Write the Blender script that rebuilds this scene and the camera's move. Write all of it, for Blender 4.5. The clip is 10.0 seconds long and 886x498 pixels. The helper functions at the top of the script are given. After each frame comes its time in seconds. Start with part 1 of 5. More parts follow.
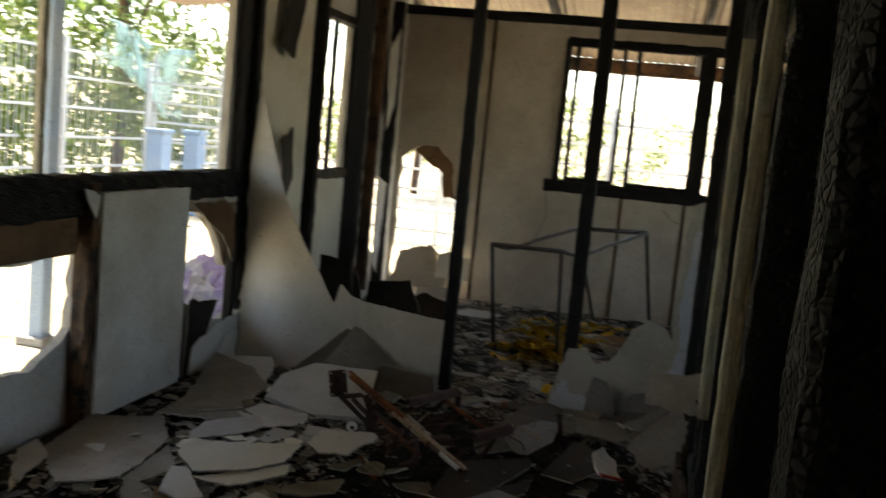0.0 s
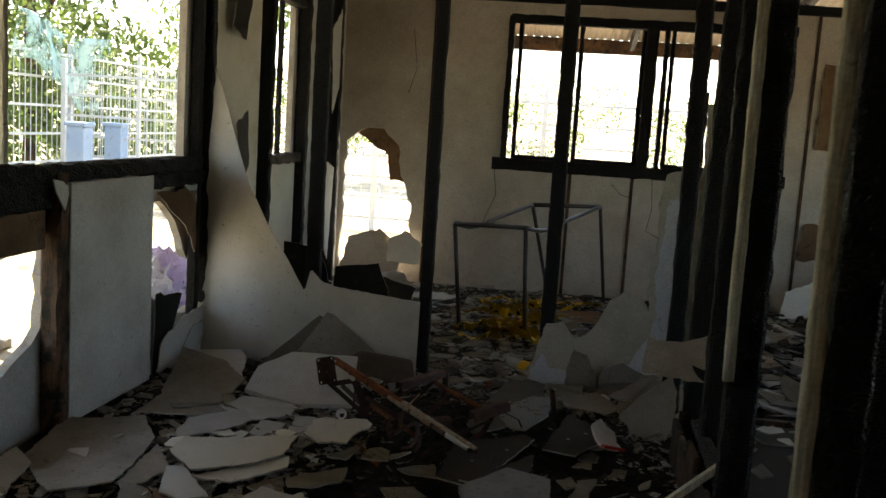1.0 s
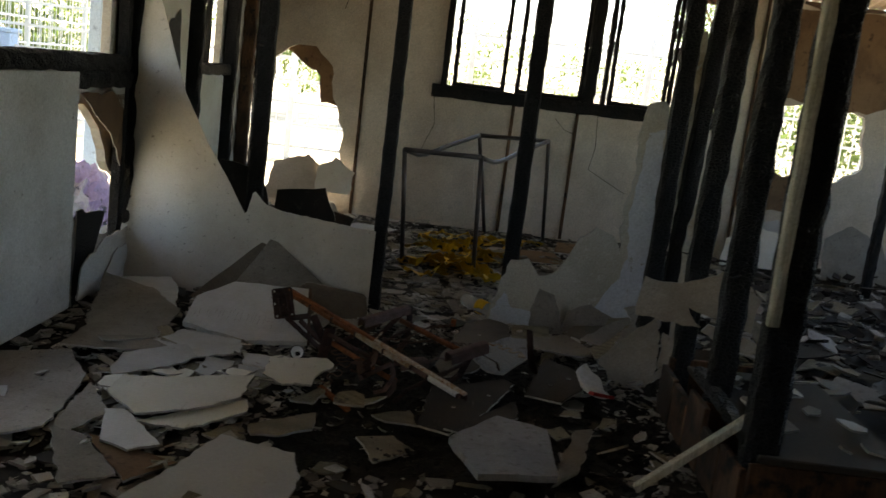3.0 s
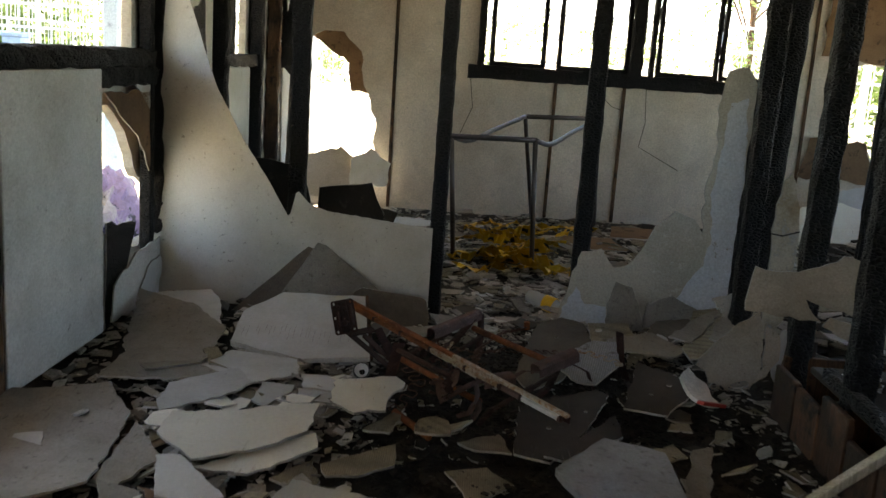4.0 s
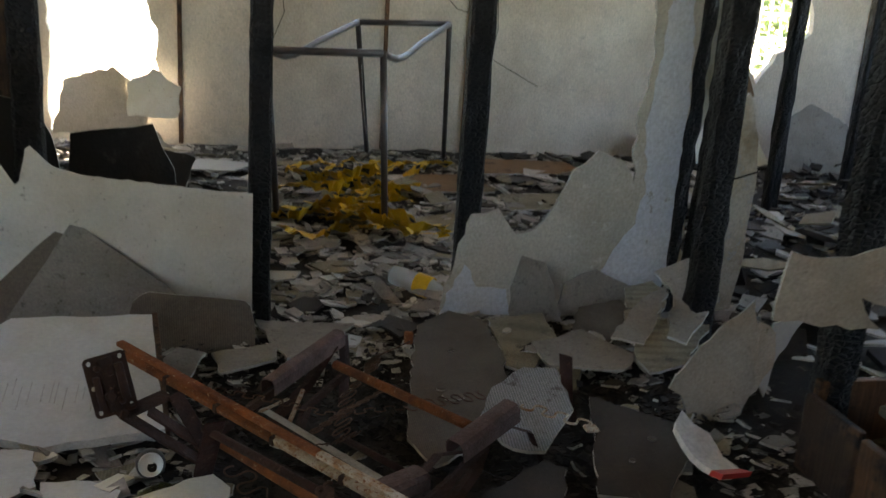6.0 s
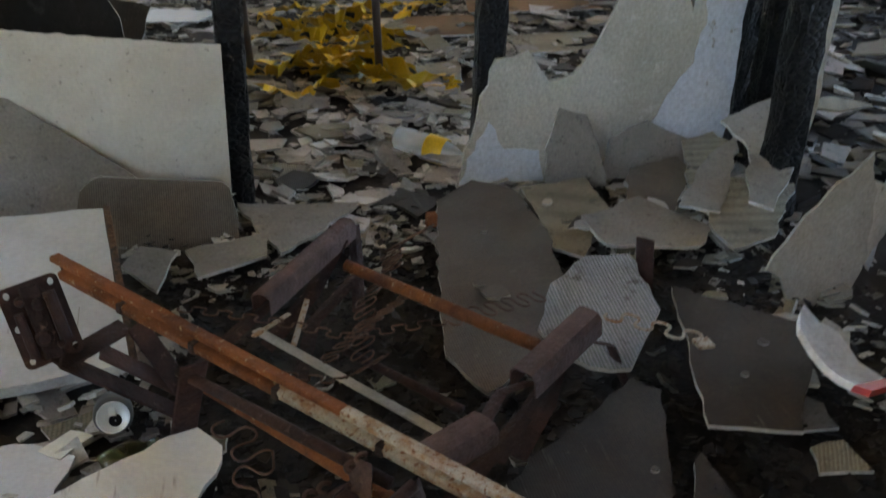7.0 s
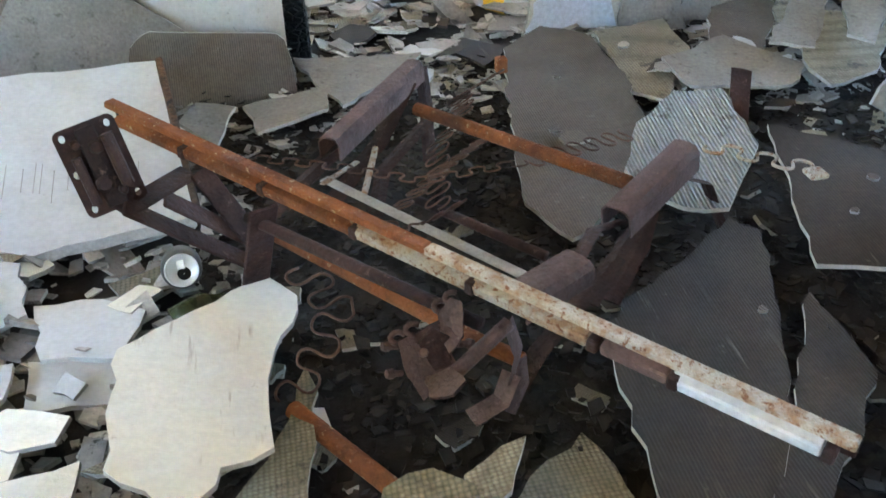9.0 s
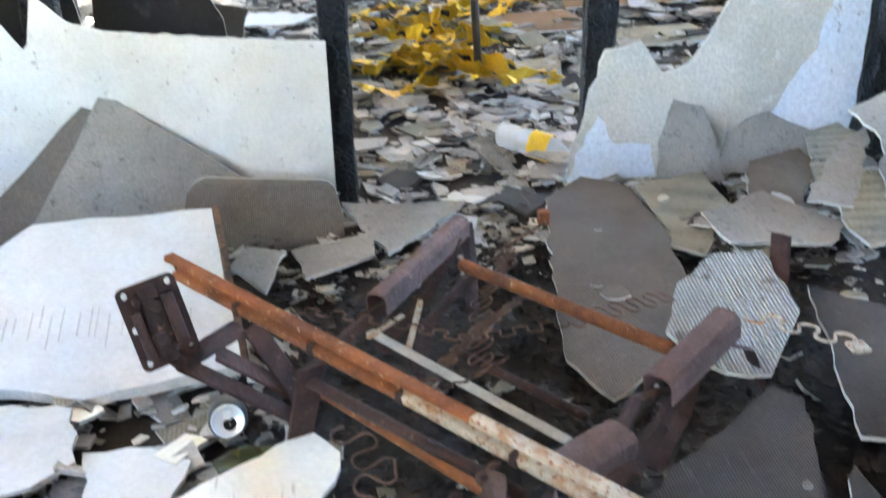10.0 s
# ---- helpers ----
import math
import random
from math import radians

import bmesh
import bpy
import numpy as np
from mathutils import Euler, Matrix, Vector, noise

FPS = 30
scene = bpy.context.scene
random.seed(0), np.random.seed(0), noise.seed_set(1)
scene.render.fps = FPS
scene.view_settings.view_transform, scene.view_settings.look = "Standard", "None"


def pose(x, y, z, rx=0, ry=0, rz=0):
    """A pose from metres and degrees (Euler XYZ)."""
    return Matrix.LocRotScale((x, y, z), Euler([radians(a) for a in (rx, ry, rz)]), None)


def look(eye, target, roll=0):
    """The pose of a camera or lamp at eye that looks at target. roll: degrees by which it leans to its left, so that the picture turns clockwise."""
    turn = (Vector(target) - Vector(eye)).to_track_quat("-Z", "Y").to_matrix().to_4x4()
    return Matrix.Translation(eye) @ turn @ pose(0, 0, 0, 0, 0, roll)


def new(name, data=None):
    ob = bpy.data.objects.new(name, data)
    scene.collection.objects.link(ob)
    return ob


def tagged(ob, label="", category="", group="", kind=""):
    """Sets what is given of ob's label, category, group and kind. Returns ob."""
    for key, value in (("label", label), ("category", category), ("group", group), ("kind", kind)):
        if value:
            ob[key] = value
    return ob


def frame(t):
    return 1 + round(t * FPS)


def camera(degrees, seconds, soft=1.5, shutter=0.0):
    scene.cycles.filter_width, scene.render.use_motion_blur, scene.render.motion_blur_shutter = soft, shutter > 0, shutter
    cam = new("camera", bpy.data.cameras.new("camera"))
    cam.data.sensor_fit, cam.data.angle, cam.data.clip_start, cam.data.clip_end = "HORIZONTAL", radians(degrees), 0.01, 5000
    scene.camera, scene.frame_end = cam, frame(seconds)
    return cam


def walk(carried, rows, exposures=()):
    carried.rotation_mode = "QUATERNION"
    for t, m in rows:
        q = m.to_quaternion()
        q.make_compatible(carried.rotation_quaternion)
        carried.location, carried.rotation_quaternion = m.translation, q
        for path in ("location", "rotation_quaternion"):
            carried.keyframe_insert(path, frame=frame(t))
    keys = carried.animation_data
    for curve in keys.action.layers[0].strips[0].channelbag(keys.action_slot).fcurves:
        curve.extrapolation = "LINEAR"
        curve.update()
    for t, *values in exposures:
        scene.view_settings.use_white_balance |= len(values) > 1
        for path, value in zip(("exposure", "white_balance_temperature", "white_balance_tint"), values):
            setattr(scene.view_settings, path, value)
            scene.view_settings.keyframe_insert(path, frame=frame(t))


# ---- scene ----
cam = camera(51.1, 10.0, 1.5, 0.4)
PATH = [
    (0, (0.511, 0.409, 1.334), (0.092, 2.348, 1.084), 5.6),
    (0.5, (0.345, 0.404, 1.284), (0.153, 2.375, 1.003), 4.4),
    (1, (0.21, 0.431, 1.267), (-0.024, 2.4, 1.003), 3.7),
    (1.5, (0.13, 0.58, 1.191), (-0.035, 2.554, 0.912), 2.4),
    (2, (0.095, 0.693, 1.186), (0.151, 2.668, 0.876), 5.0),
    (2.5, (-0.007, 0.716, 1.16), (0.024, 2.687, 0.821), 7.9),
    (4, (-0.325, 1.177, 1.082), (-0.35, 3.135, 0.677), 3.9),
    (4.5, (-0.373, 1.462, 1.084), (-0.21, 3.42, 0.712), 4.9),
    (5, (-0.444, 1.758, 1.085), (-0.027, 3.675, 0.698), 2.6),
    (5.5, (-0.407, 2.09, 1.039), (-0.028, 4.003, 0.596), 3.9),
    (7, (-0.407, 2.917, 0.849), (0.016, 4.674, -0.006), 1.7),
    (7.5, (-0.418, 2.966, 0.776), (-0.032, 4.663, -0.209), -0.5),
    (8, (-0.422, 2.972, 0.745), (-0.06, 4.616, -0.335), -1.5),
    (8.5, (-0.425, 2.974, 0.737), (-0.094, 4.598, -0.382), -1.8),
    (9, (-0.435, 2.98, 0.749), (-0.142, 4.641, -0.325), -1.6),
    (9.5, (-0.438, 2.983, 0.77), (-0.145, 4.685, -0.24), -0.9),
    (10, (-0.447, 2.985, 0.812), (-0.202, 4.778, -0.038), -1.1),
]

# world, sun, exposure
EXPOSURES = [(0.0, 2.5, 7800, 10), (2.5, 2.5, 7700, 10), (4.0, 3.4, 7500, 10), (5.5, 3.85, 7400, 10), (7.0, 4.6, 7000, 9), (7.5, 5.35, 6600, 7), (8.5, 5.87, 6450, 5), (9.5, 6.15, 6150, 7), (10.0, 6.42, 6100, 9)]
walk(cam, [(t, look(eye, target, roll)) for t, eye, target, roll in PATH], EXPOSURES)

SUN_ELEVATION, SUN_ROTATION = radians(62), radians(-60)
world = bpy.data.worlds.new("sky")
scene.world = world
world.use_nodes = True
wn = world.node_tree.nodes
sky = wn.new("ShaderNodeTexSky")
sky.sky_type, sky.sun_disc = "NISHITA", False
sky.sun_elevation, sky.sun_rotation = SUN_ELEVATION, SUN_ROTATION
wn["Background"].inputs["Strength"].default_value = 0.15
world.node_tree.links.new(sky.outputs[0], wn["Background"].inputs["Color"])
sun = new("sun", bpy.data.lights.new("sun", "SUN"))
sun.data.energy, sun.data.angle, sun.data.color = 4.5, radians(0.5), (1.0, 0.94, 0.84)
sun_way = Vector((math.sin(SUN_ROTATION) * math.cos(SUN_ELEVATION), math.cos(SUN_ROTATION) * math.cos(SUN_ELEVATION), math.sin(SUN_ELEVATION)))
sun.matrix_world = look(sun_way * 30, (0, 0, 0))


# ---- materials
def ramp_mix(nt, fac, c0, c1, lo=0.4, hi=0.6):
    r = nt.nodes.new("ShaderNodeValToRGB")
    r.color_ramp.elements[0].position, r.color_ramp.elements[1].position = lo, hi
    r.color_ramp.elements[0].color, r.color_ramp.elements[1].color = (*c0, 1), (*c1, 1)
    nt.links.new(fac, r.inputs[0])
    return r.outputs[0]


def noise_tex(nt, coord, scale, detail=6, rough=0.6):
    n = nt.nodes.new("ShaderNodeTexNoise")
    n.inputs["Scale"].default_value, n.inputs["Detail"].default_value, n.inputs["Roughness"].default_value = scale, detail, rough
    nt.links.new(coord, n.inputs["Vector"])
    return n.outputs["Fac"]


def blend(nt, fac, a, b, mode="MIX"):
    m = nt.nodes.new("ShaderNodeMix")
    m.data_type, m.blend_type = "RGBA", mode
    for value, socket in ((fac, m.inputs[0]), (a, m.inputs[6]), (b, m.inputs[7])):
        if isinstance(value, (int, float)):
            socket.default_value = value
        elif isinstance(value, tuple):
            socket.default_value = (*value, 1)
        else:
            nt.links.new(value, socket)
    return m.outputs[2]


def surface(name, base, stain, spot=None, rough=0.8, metal=0.0, scales=(2.5, 18, 120), amount=(0.45, 0.65), spots=(0.58, 0.66),
            bump=0.3, bump_scale=90, vary=0.25, pattern=None, island=False, grain_low=0.72, spec=0.35, streak=None):
    """A worn surface: base colour, large stains, smaller spots, grain and relief; each object a little lighter or darker."""
    m = bpy.data.materials.new(name)
    m.use_nodes = True
    nt = m.node_tree
    b = nt.nodes["Principled BSDF"]
    co = nt.nodes.new("ShaderNodeTexCoord").outputs["Object"]
    info = nt.nodes.new("ShaderNodeObjectInfo").outputs["Random"]
    if island:
        info = nt.nodes.new("ShaderNodeNewGeometry").outputs["Random Per Island"]
    shift = nt.nodes.new("ShaderNodeVectorMath")
    shift.operation = "ADD"
    spread = nt.nodes.new("ShaderNodeVectorMath")
    spread.operation = "SCALE"
    spread.inputs[0].default_value = (31, 17, 23)
    nt.links.new(info, spread.inputs["Scale"])
    nt.links.new(co, shift.inputs[0])
    nt.links.new(spread.outputs[0], shift.inputs[1])
    co = shift.outputs[0]
    big = noise_tex(nt, co, scales[0], 5, 0.65)
    mid = noise_tex(nt, co, scales[1], 6, 0.7)
    fine = noise_tex(nt, co, scales[2], 3, 0.6)
    col = ramp_mix(nt, big, base, stain, *amount)
    if spot:
        mask = ramp_mix(nt, mid, (0, 0, 0), (1, 1, 1), *spots)
        col = blend(nt, mask, col, spot)
    grain = ramp_mix(nt, fine, (grain_low,) * 3, (1.06, 1.06, 1.06), 0.25, 0.75)
    col = blend(nt, 1.0, col, grain, "MULTIPLY")
    if streak:
        # thin dirty scratches along one direction
        lay = nt.nodes.new("ShaderNodeMapping")
        lay.inputs["Rotation"].default_value, lay.inputs["Scale"].default_value = (0, 0, 0.9), (1, 0.09, 1)
        nt.links.new(co, lay.inputs["Vector"])
        lines = ramp_mix(nt, noise_tex(nt, lay.outputs[0], 95, 4, 0.6), (0, 0, 0), (1, 1, 1), 0.60, 0.74)
        where = ramp_mix(nt, noise_tex(nt, co, 7, 3, 0.5), (0, 0, 0), (1, 1, 1), 0.48, 0.62)
        col = blend(nt, blend(nt, 1.0, lines, where, "MULTIPLY"), col, streak)
    if vary:
        tone = ramp_mix(nt, info, (1 - vary,) * 3, (1 + vary * 0.4,) * 3, 0, 1)
        col = blend(nt, 1.0, col, tone, "MULTIPLY")
    nt.links.new(col, b.inputs["Base Color"])
    b.inputs["Roughness"].default_value, b.inputs["Metallic"].default_value = rough, metal
    b.inputs["Specular IOR Level"].default_value = spec
    height = noise_tex(nt, co, bump_scale, 5, 0.6)
    if pattern == "comb":
        # knobbly back of pressed board
        v = nt.nodes.new("ShaderNodeTexVoronoi")
        v.inputs["Scale"].default_value, v.inputs["Randomness"].default_value = 170, 0.15
        nt.links.new(co, v.inputs["Vector"])
        height = v.outputs["Distance"]
        nt.links.new(blend(nt, 1.0, col, ramp_mix(nt, height, (1.1, 1.1, 1.1), (0.55, 0.55, 0.55), 0.1, 0.7), "MULTIPLY"), b.inputs["Base Color"])
    if pattern == "char":
        v = nt.nodes.new("ShaderNodeTexVoronoi")
        v.feature = "DISTANCE_TO_EDGE"
        stretch = nt.nodes.new("ShaderNodeMapping")
        stretch.inputs["Scale"].default_value = (1, 1, 1.7)
        nt.links.new(co, stretch.inputs["Vector"])
        nt.links.new(stretch.outputs[0], v.inputs["Vector"])
        v.inputs["Scale"].default_value = 52
        height = ramp_mix(nt, v.outputs["Distance"], (0, 0, 0), (1, 1, 1), 0.0, 0.22)
    if pattern == "ridge":
        # faint pressed lines
        w = nt.nodes.new("ShaderNodeTexWave")
        w.inputs["Scale"].default_value, w.inputs["Distortion"].default_value = 70, 1.5
        nt.links.new(co, w.inputs["Vector"])
        height = w.outputs["Fac"]
        nt.links.new(blend(nt, 1.0, col, ramp_mix(nt, height, (0.84, 0.84, 0.84), (1.06, 1.06, 1.06), 0.2, 0.8), "MULTIPLY"), b.inputs["Base Color"])
    if pattern == "wave":
        w = nt.nodes.new("ShaderNodeTexWave")
        w.inputs["Scale"].default_value, w.inputs["Distortion"].default_value = 55, 1.0
        nt.links.new(co, w.inputs["Vector"])
        height = w.outputs["Fac"]
        nt.links.new(blend(nt, 1.0, col, ramp_mix(nt, height, (0.68, 0.68, 0.68), (1.1, 1.1, 1.1), 0.2, 0.8), "MULTIPLY"), b.inputs["Base Color"])
    if pattern == "grain":
        stretch = nt.nodes.new("ShaderNodeMapping")
        stretch.inputs["Scale"].default_value = (1, 1, 0.06)
        nt.links.new(co, stretch.inputs["Vector"])
        height = noise_tex(nt, stretch.outputs[0], 160, 4, 0.6)
        nt.links.new(blend(nt, 1.0, col, ramp_mix(nt, height, (0.5, 0.5, 0.5), (1.15, 1.15, 1.15), 0.3, 0.7), "MULTIPLY"), b.inputs["Base Color"])
    bp = nt.nodes.new("ShaderNodeBump")
    bp.inputs["Strength"].default_value, bp.inputs["Distance"].default_value = bump, 0.006
    nt.links.new(height, bp.inputs["Height"])
    nt.links.new(bp.outputs[0], b.inputs["Normal"])
    return m


def simple(name, colour, rough, metal=0.0, transmission=0.0, ior=1.45, alpha=1.0):
    m = bpy.data.materials.new(name)
    m.use_nodes = True
    b = m.node_tree.nodes["Principled BSDF"]
    b.inputs["Base Color"].default_value = (*colour, 1)
    b.inputs["Roughness"].default_value, b.inputs["Metallic"].default_value = rough, metal
    b.inputs["Transmission Weight"].default_value, b.inputs["IOR"].default_value, b.inputs["Alpha"].default_value = transmission, ior, alpha
    return m


WALL = surface("smoked_cream_wall", (0.78, 0.70, 0.59), (0.52, 0.44, 0.345), (0.60, 0.54, 0.46), scales=(1.3, 9, 90), amount=(0.38, 0.66), spots=(0.55, 0.68), bump=0.25, bump_scale=50, vary=0, streak=(0.36, 0.31, 0.25))
WHITE = surface("white_painted_board", (0.56, 0.565, 0.555), (0.44, 0.435, 0.41), (0.33, 0.30, 0.26), scales=(2.2, 22, 110), spots=(0.66, 0.74), bump=0.15, vary=0.18, grain_low=0.9)
PANEL = surface("grey_white_panel", (0.74, 0.74, 0.72), (0.56, 0.55, 0.52), (0.26, 0.24, 0.21), scales=(2.0, 26, 110), spots=(0.64, 0.72), bump=0.18, vary=0.1)
CREAM = surface("cream_board", (0.80, 0.78, 0.69), (0.70, 0.66, 0.55), (0.46, 0.40, 0.30), scales=(3, 30, 110), spots=(0.66, 0.76), bump=0.2, vary=0.15, grain_low=0.92, streak=(0.36, 0.28, 0.19))
SHEET = surface("mouldy_white_sheet", (0.70, 0.69, 0.64), (0.56, 0.54, 0.48), (0.33, 0.31, 0.27), scales=(1.6, 48, 130), spots=(0.62, 0.68), bump=0.25, bump_scale=30, vary=0, grain_low=0.9, streak=(0.45, 0.42, 0.36))
TANB = surface("tan_board", (0.56, 0.485, 0.385), (0.43, 0.365, 0.28), (0.25, 0.21, 0.16), scales=(4, 34, 140), spots=(0.62, 0.72), bump=0.25, vary=0.2)
GREY = surface("grey_fibre_board", (0.36, 0.335, 0.295), (0.245, 0.225, 0.19), (0.14, 0.125, 0.105), scales=(4, 45, 150), amount=(0.35, 0.65), spots=(0.58, 0.70), bump=0.4, bump_scale=60, streak=(0.14, 0.12, 0.10))
UMBER = surface("umber_pressed_board", (0.165, 0.14, 0.11), (0.11, 0.092, 0.07), (0.22, 0.20, 0.165), scales=(3, 30, 140), spots=(0.64, 0.74), bump=0.28, pattern="ridge")
COMB = surface("pressed_board_back", (0.40, 0.355, 0.25), (0.28, 0.245, 0.175), (0.16, 0.14, 0.11), scales=(3, 20, 140), bump=0.6, pattern="comb")
DARK = surface("sooty_board", (0.068, 0.054, 0.040), (0.036, 0.028, 0.021), (0.11, 0.094, 0.074), scales=(3.5, 40, 140), amount=(0.38, 0.62), spots=(0.64, 0.74), bump=0.22, vary=0.2, pattern="ridge", streak=(0.12, 0.105, 0.085))
RIBBED = surface("ribbed_board", (0.40, 0.41, 0.42), (0.30, 0.30, 0.30), (0.2, 0.19, 0.18), scales=(3, 22, 140), bump=0.8, pattern="wave")
EDGE = surface("broken_board_edge", (0.52, 0.50, 0.45), (0.36, 0.34, 0.30), scales=(8, 30, 150), bump=0.4)
PLASTER = surface("bare_plaster", (0.55, 0.52, 0.44), (0.44, 0.41, 0.34), (0.60, 0.58, 0.51), scales=(3, 26, 120), bump=0.7, bump_scale=40, vary=0)
BLUEWASH = surface("pale_blue_wash", (0.60, 0.645, 0.70), (0.66, 0.69, 0.72), (0.34, 0.32, 0.28), scales=(4, 12, 120), spots=(0.64, 0.68), bump=0.2, vary=0)
CHAR = surface("charred_timber", (0.009, 0.009, 0.010), (0.014, 0.014, 0.015), (0.026, 0.026, 0.027), rough=0.6, scales=(3, 24, 120), bump=1.0, pattern="char", vary=0.2, spec=0.3)
SCORCH = surface("scorched_timber", (0.19, 0.095, 0.045), (0.045, 0.026, 0.017), (0.012, 0.010, 0.009), rough=0.7, scales=(2.5, 12, 120), amount=(0.4, 0.62), spots=(0.52, 0.62), bump=0.6, pattern="grain", vary=0.15)
BROWN = surface("brown_fibre_sheet", (0.27, 0.165, 0.09), (0.17, 0.10, 0.055), (0.10, 0.06, 0.035), scales=(3, 14, 120), bump=0.2)
RUST = surface("rusty_steel", (0.085, 0.040, 0.031), (0.034, 0.019, 0.017), (0.19, 0.115, 0.09), rough=0.7, metal=0.2, scales=(14, 70, 240), amount=(0.35, 0.65), spots=(0.60, 0.72), bump=0.8, bump_scale=120, vary=0.25)
RUSTL = surface("dusty_purple_rust", (0.165, 0.10, 0.085), (0.085, 0.05, 0.042), (0.24, 0.16, 0.13), rough=0.75, metal=0.1, scales=(14, 80, 240), amount=(0.38, 0.64), spots=(0.60, 0.72), bump=0.7, bump_scale=140, vary=0.2)
ORANGE = surface("orange_rust_on_paint", (0.30, 0.105, 0.034), (0.12, 0.042, 0.02), (0.46, 0.33, 0.20), rough=0.85, metal=0.05, scales=(12, 110, 260), amount=(0.38, 0.66), spots=(0.60, 0.68), bump=0.8, bump_scale=150, vary=0.2)
PALE = surface("flaking_cream_paint_on_rust", (0.52, 0.46, 0.37), (0.40, 0.24, 0.13), (0.24, 0.095, 0.04), rough=0.75, scales=(34, 150, 520), amount=(0.46, 0.60), spots=(0.54, 0.62), bump=0.7, bump_scale=240, vary=0.15)
WIRE = surface("rusty_wire", (0.15, 0.085, 0.06), (0.075, 0.045, 0.034), rough=0.6, metal=0.3, scales=(9, 40, 200), bump=0.2, vary=0.2)
TUBE = surface("dull_brown_steel_tube", (0.10, 0.085, 0.08), (0.06, 0.05, 0.048), (0.15, 0.085, 0.05), rough=0.4, metal=0.5, scales=(5, 25, 200), bump=0.2, vary=0)
POLE = surface("cream_batten", (0.66, 0.62, 0.48), (0.54, 0.48, 0.35), (0.08, 0.06, 0.05), scales=(3, 14, 120), spots=(0.62, 0.72), bump=0.3, pattern="grain", vary=0.1)
ASH = surface("ash_and_soil_floor", (0.040, 0.034, 0.028), (0.024, 0.020, 0.017), (0.075, 0.065, 0.053), rough=0.95, scales=(1.5, 14, 120), bump=1.0, bump_scale=60, vary=0)
YELLOW = surface("yellow_plastic_tape", (0.78, 0.47, 0.02), (0.62, 0.36, 0.02), rough=0.35, scales=(6, 30, 150), bump=0.15, vary=0.1)
INK = simple("tape_print", (0.02, 0.02, 0.015), 0.4)
BLUE = surface("pale_blue_paint", (0.30, 0.42, 0.60), (0.36, 0.46, 0.58), (0.2, 0.26, 0.34), scales=(2, 14, 100), bump=0.15, vary=0.1)
PURPLE = surface("lilac_sack", (0.50, 0.42, 0.72), (0.66, 0.66, 0.76), (0.13, 0.14, 0.20), scales=(4, 6, 60), amount=(0.50, 0.56), spots=(0.57, 0.59), bump=0.4, bump_scale=30, vary=0)
TIN = simple("aluminium", (0.80, 0.80, 0.78), 0.45, 0.4)
TINPRINT = simple("dark_can_print", (0.05, 0.045, 0.04), 0.45, 0.2)
HOLE = simple("black_hole", (0.004, 0.004, 0.004), 0.9)
PET = simple("clear_plastic", (0.90, 0.92, 0.92), 0.12, 0, 0.6, 1.4)
BOTTLE_GREEN = simple("olive_glass", (0.10, 0.10, 0.03), 0.08, 0, 0.6, 1.45)
PAPER = surface("white_card", (0.7, 0.68, 0.64), (0.5, 0.48, 0.44), scales=(4, 20, 100), bump=0.2)
RED = simple("red_card", (0.42, 0.03, 0.025), 0.5)
IRON = surface("corrugated_roof_iron", (0.30, 0.25, 0.20), (0.18, 0.12, 0.08), (0.36, 0.34, 0.22), rough=0.6, metal=0.3, scales=(0.8, 5, 60), bump=0.2, vary=0.15)
SOIL = surface("dry_soil", (0.46, 0.40, 0.30), (0.32, 0.28, 0.19), (0.16, 0.15, 0.07), rough=0.95, scales=(0.5, 2.5, 30), spots=(0.55, 0.65), bump=0.6, bump_scale=20, vary=0)
LEAF = surface("hedge_leaves", (0.13, 0.20, 0.05), (0.17, 0.22, 0.07), (0.20, 0.20, 0.08), rough=0.5, scales=(0.8, 4, 30), bump=0.1, vary=0.5, island=True)
thin = LEAF.node_tree.nodes.new("ShaderNodeBsdfTranslucent")
both = LEAF.node_tree.nodes.new("ShaderNodeMixShader")
both.inputs[0].default_value = 0.6
leaf_face = LEAF.node_tree.nodes["Principled BSDF"]
LEAF.node_tree.links.new(leaf_face.inputs["Base Color"].links[0].from_socket, thin.inputs["Color"])
LEAF.node_tree.links.new(leaf_face.outputs[0], both.inputs[1])
LEAF.node_tree.links.new(thin.outputs[0], both.inputs[2])
LEAF.node_tree.links.new(both.outputs[0], LEAF.node_tree.nodes["Material Output"].inputs[0])
WHITEPAINT = surface("white_fence_paint", (0.72, 0.73, 0.72), (0.6, 0.61, 0.6), scales=(3, 12, 80), bump=0.1, vary=0.1)
NET = surface("green_shade_net", (0.34, 0.52, 0.47), (0.55, 0.66, 0.61), scales=(1, 6, 60), bump=0.3, vary=0)
lace = noise_tex(NET.node_tree, NET.node_tree.nodes.new("ShaderNodeTexCoord").outputs["Object"], 2.2, 5, 0.75)
NET.node_tree.links.new(ramp_mix(NET.node_tree, lace, (1, 1, 1), (0, 0, 0), 0.44, 0.58), NET.node_tree.nodes["Principled BSDF"].inputs["Alpha"])
SOOT = surface("burnt_board", (0.020, 0.018, 0.016), (0.032, 0.028, 0.024), (0.05, 0.045, 0.04), scales=(3, 24, 120), bump=0.3)
STAINED = surface("stained_cream_plaster", (0.62, 0.57, 0.46), (0.36, 0.27, 0.16), (0.50, 0.49, 0.45), scales=(3.5, 14, 120), amount=(0.46, 0.62), spots=(0.56, 0.64), bump=0.5, bump_scale=40, vary=0.1)
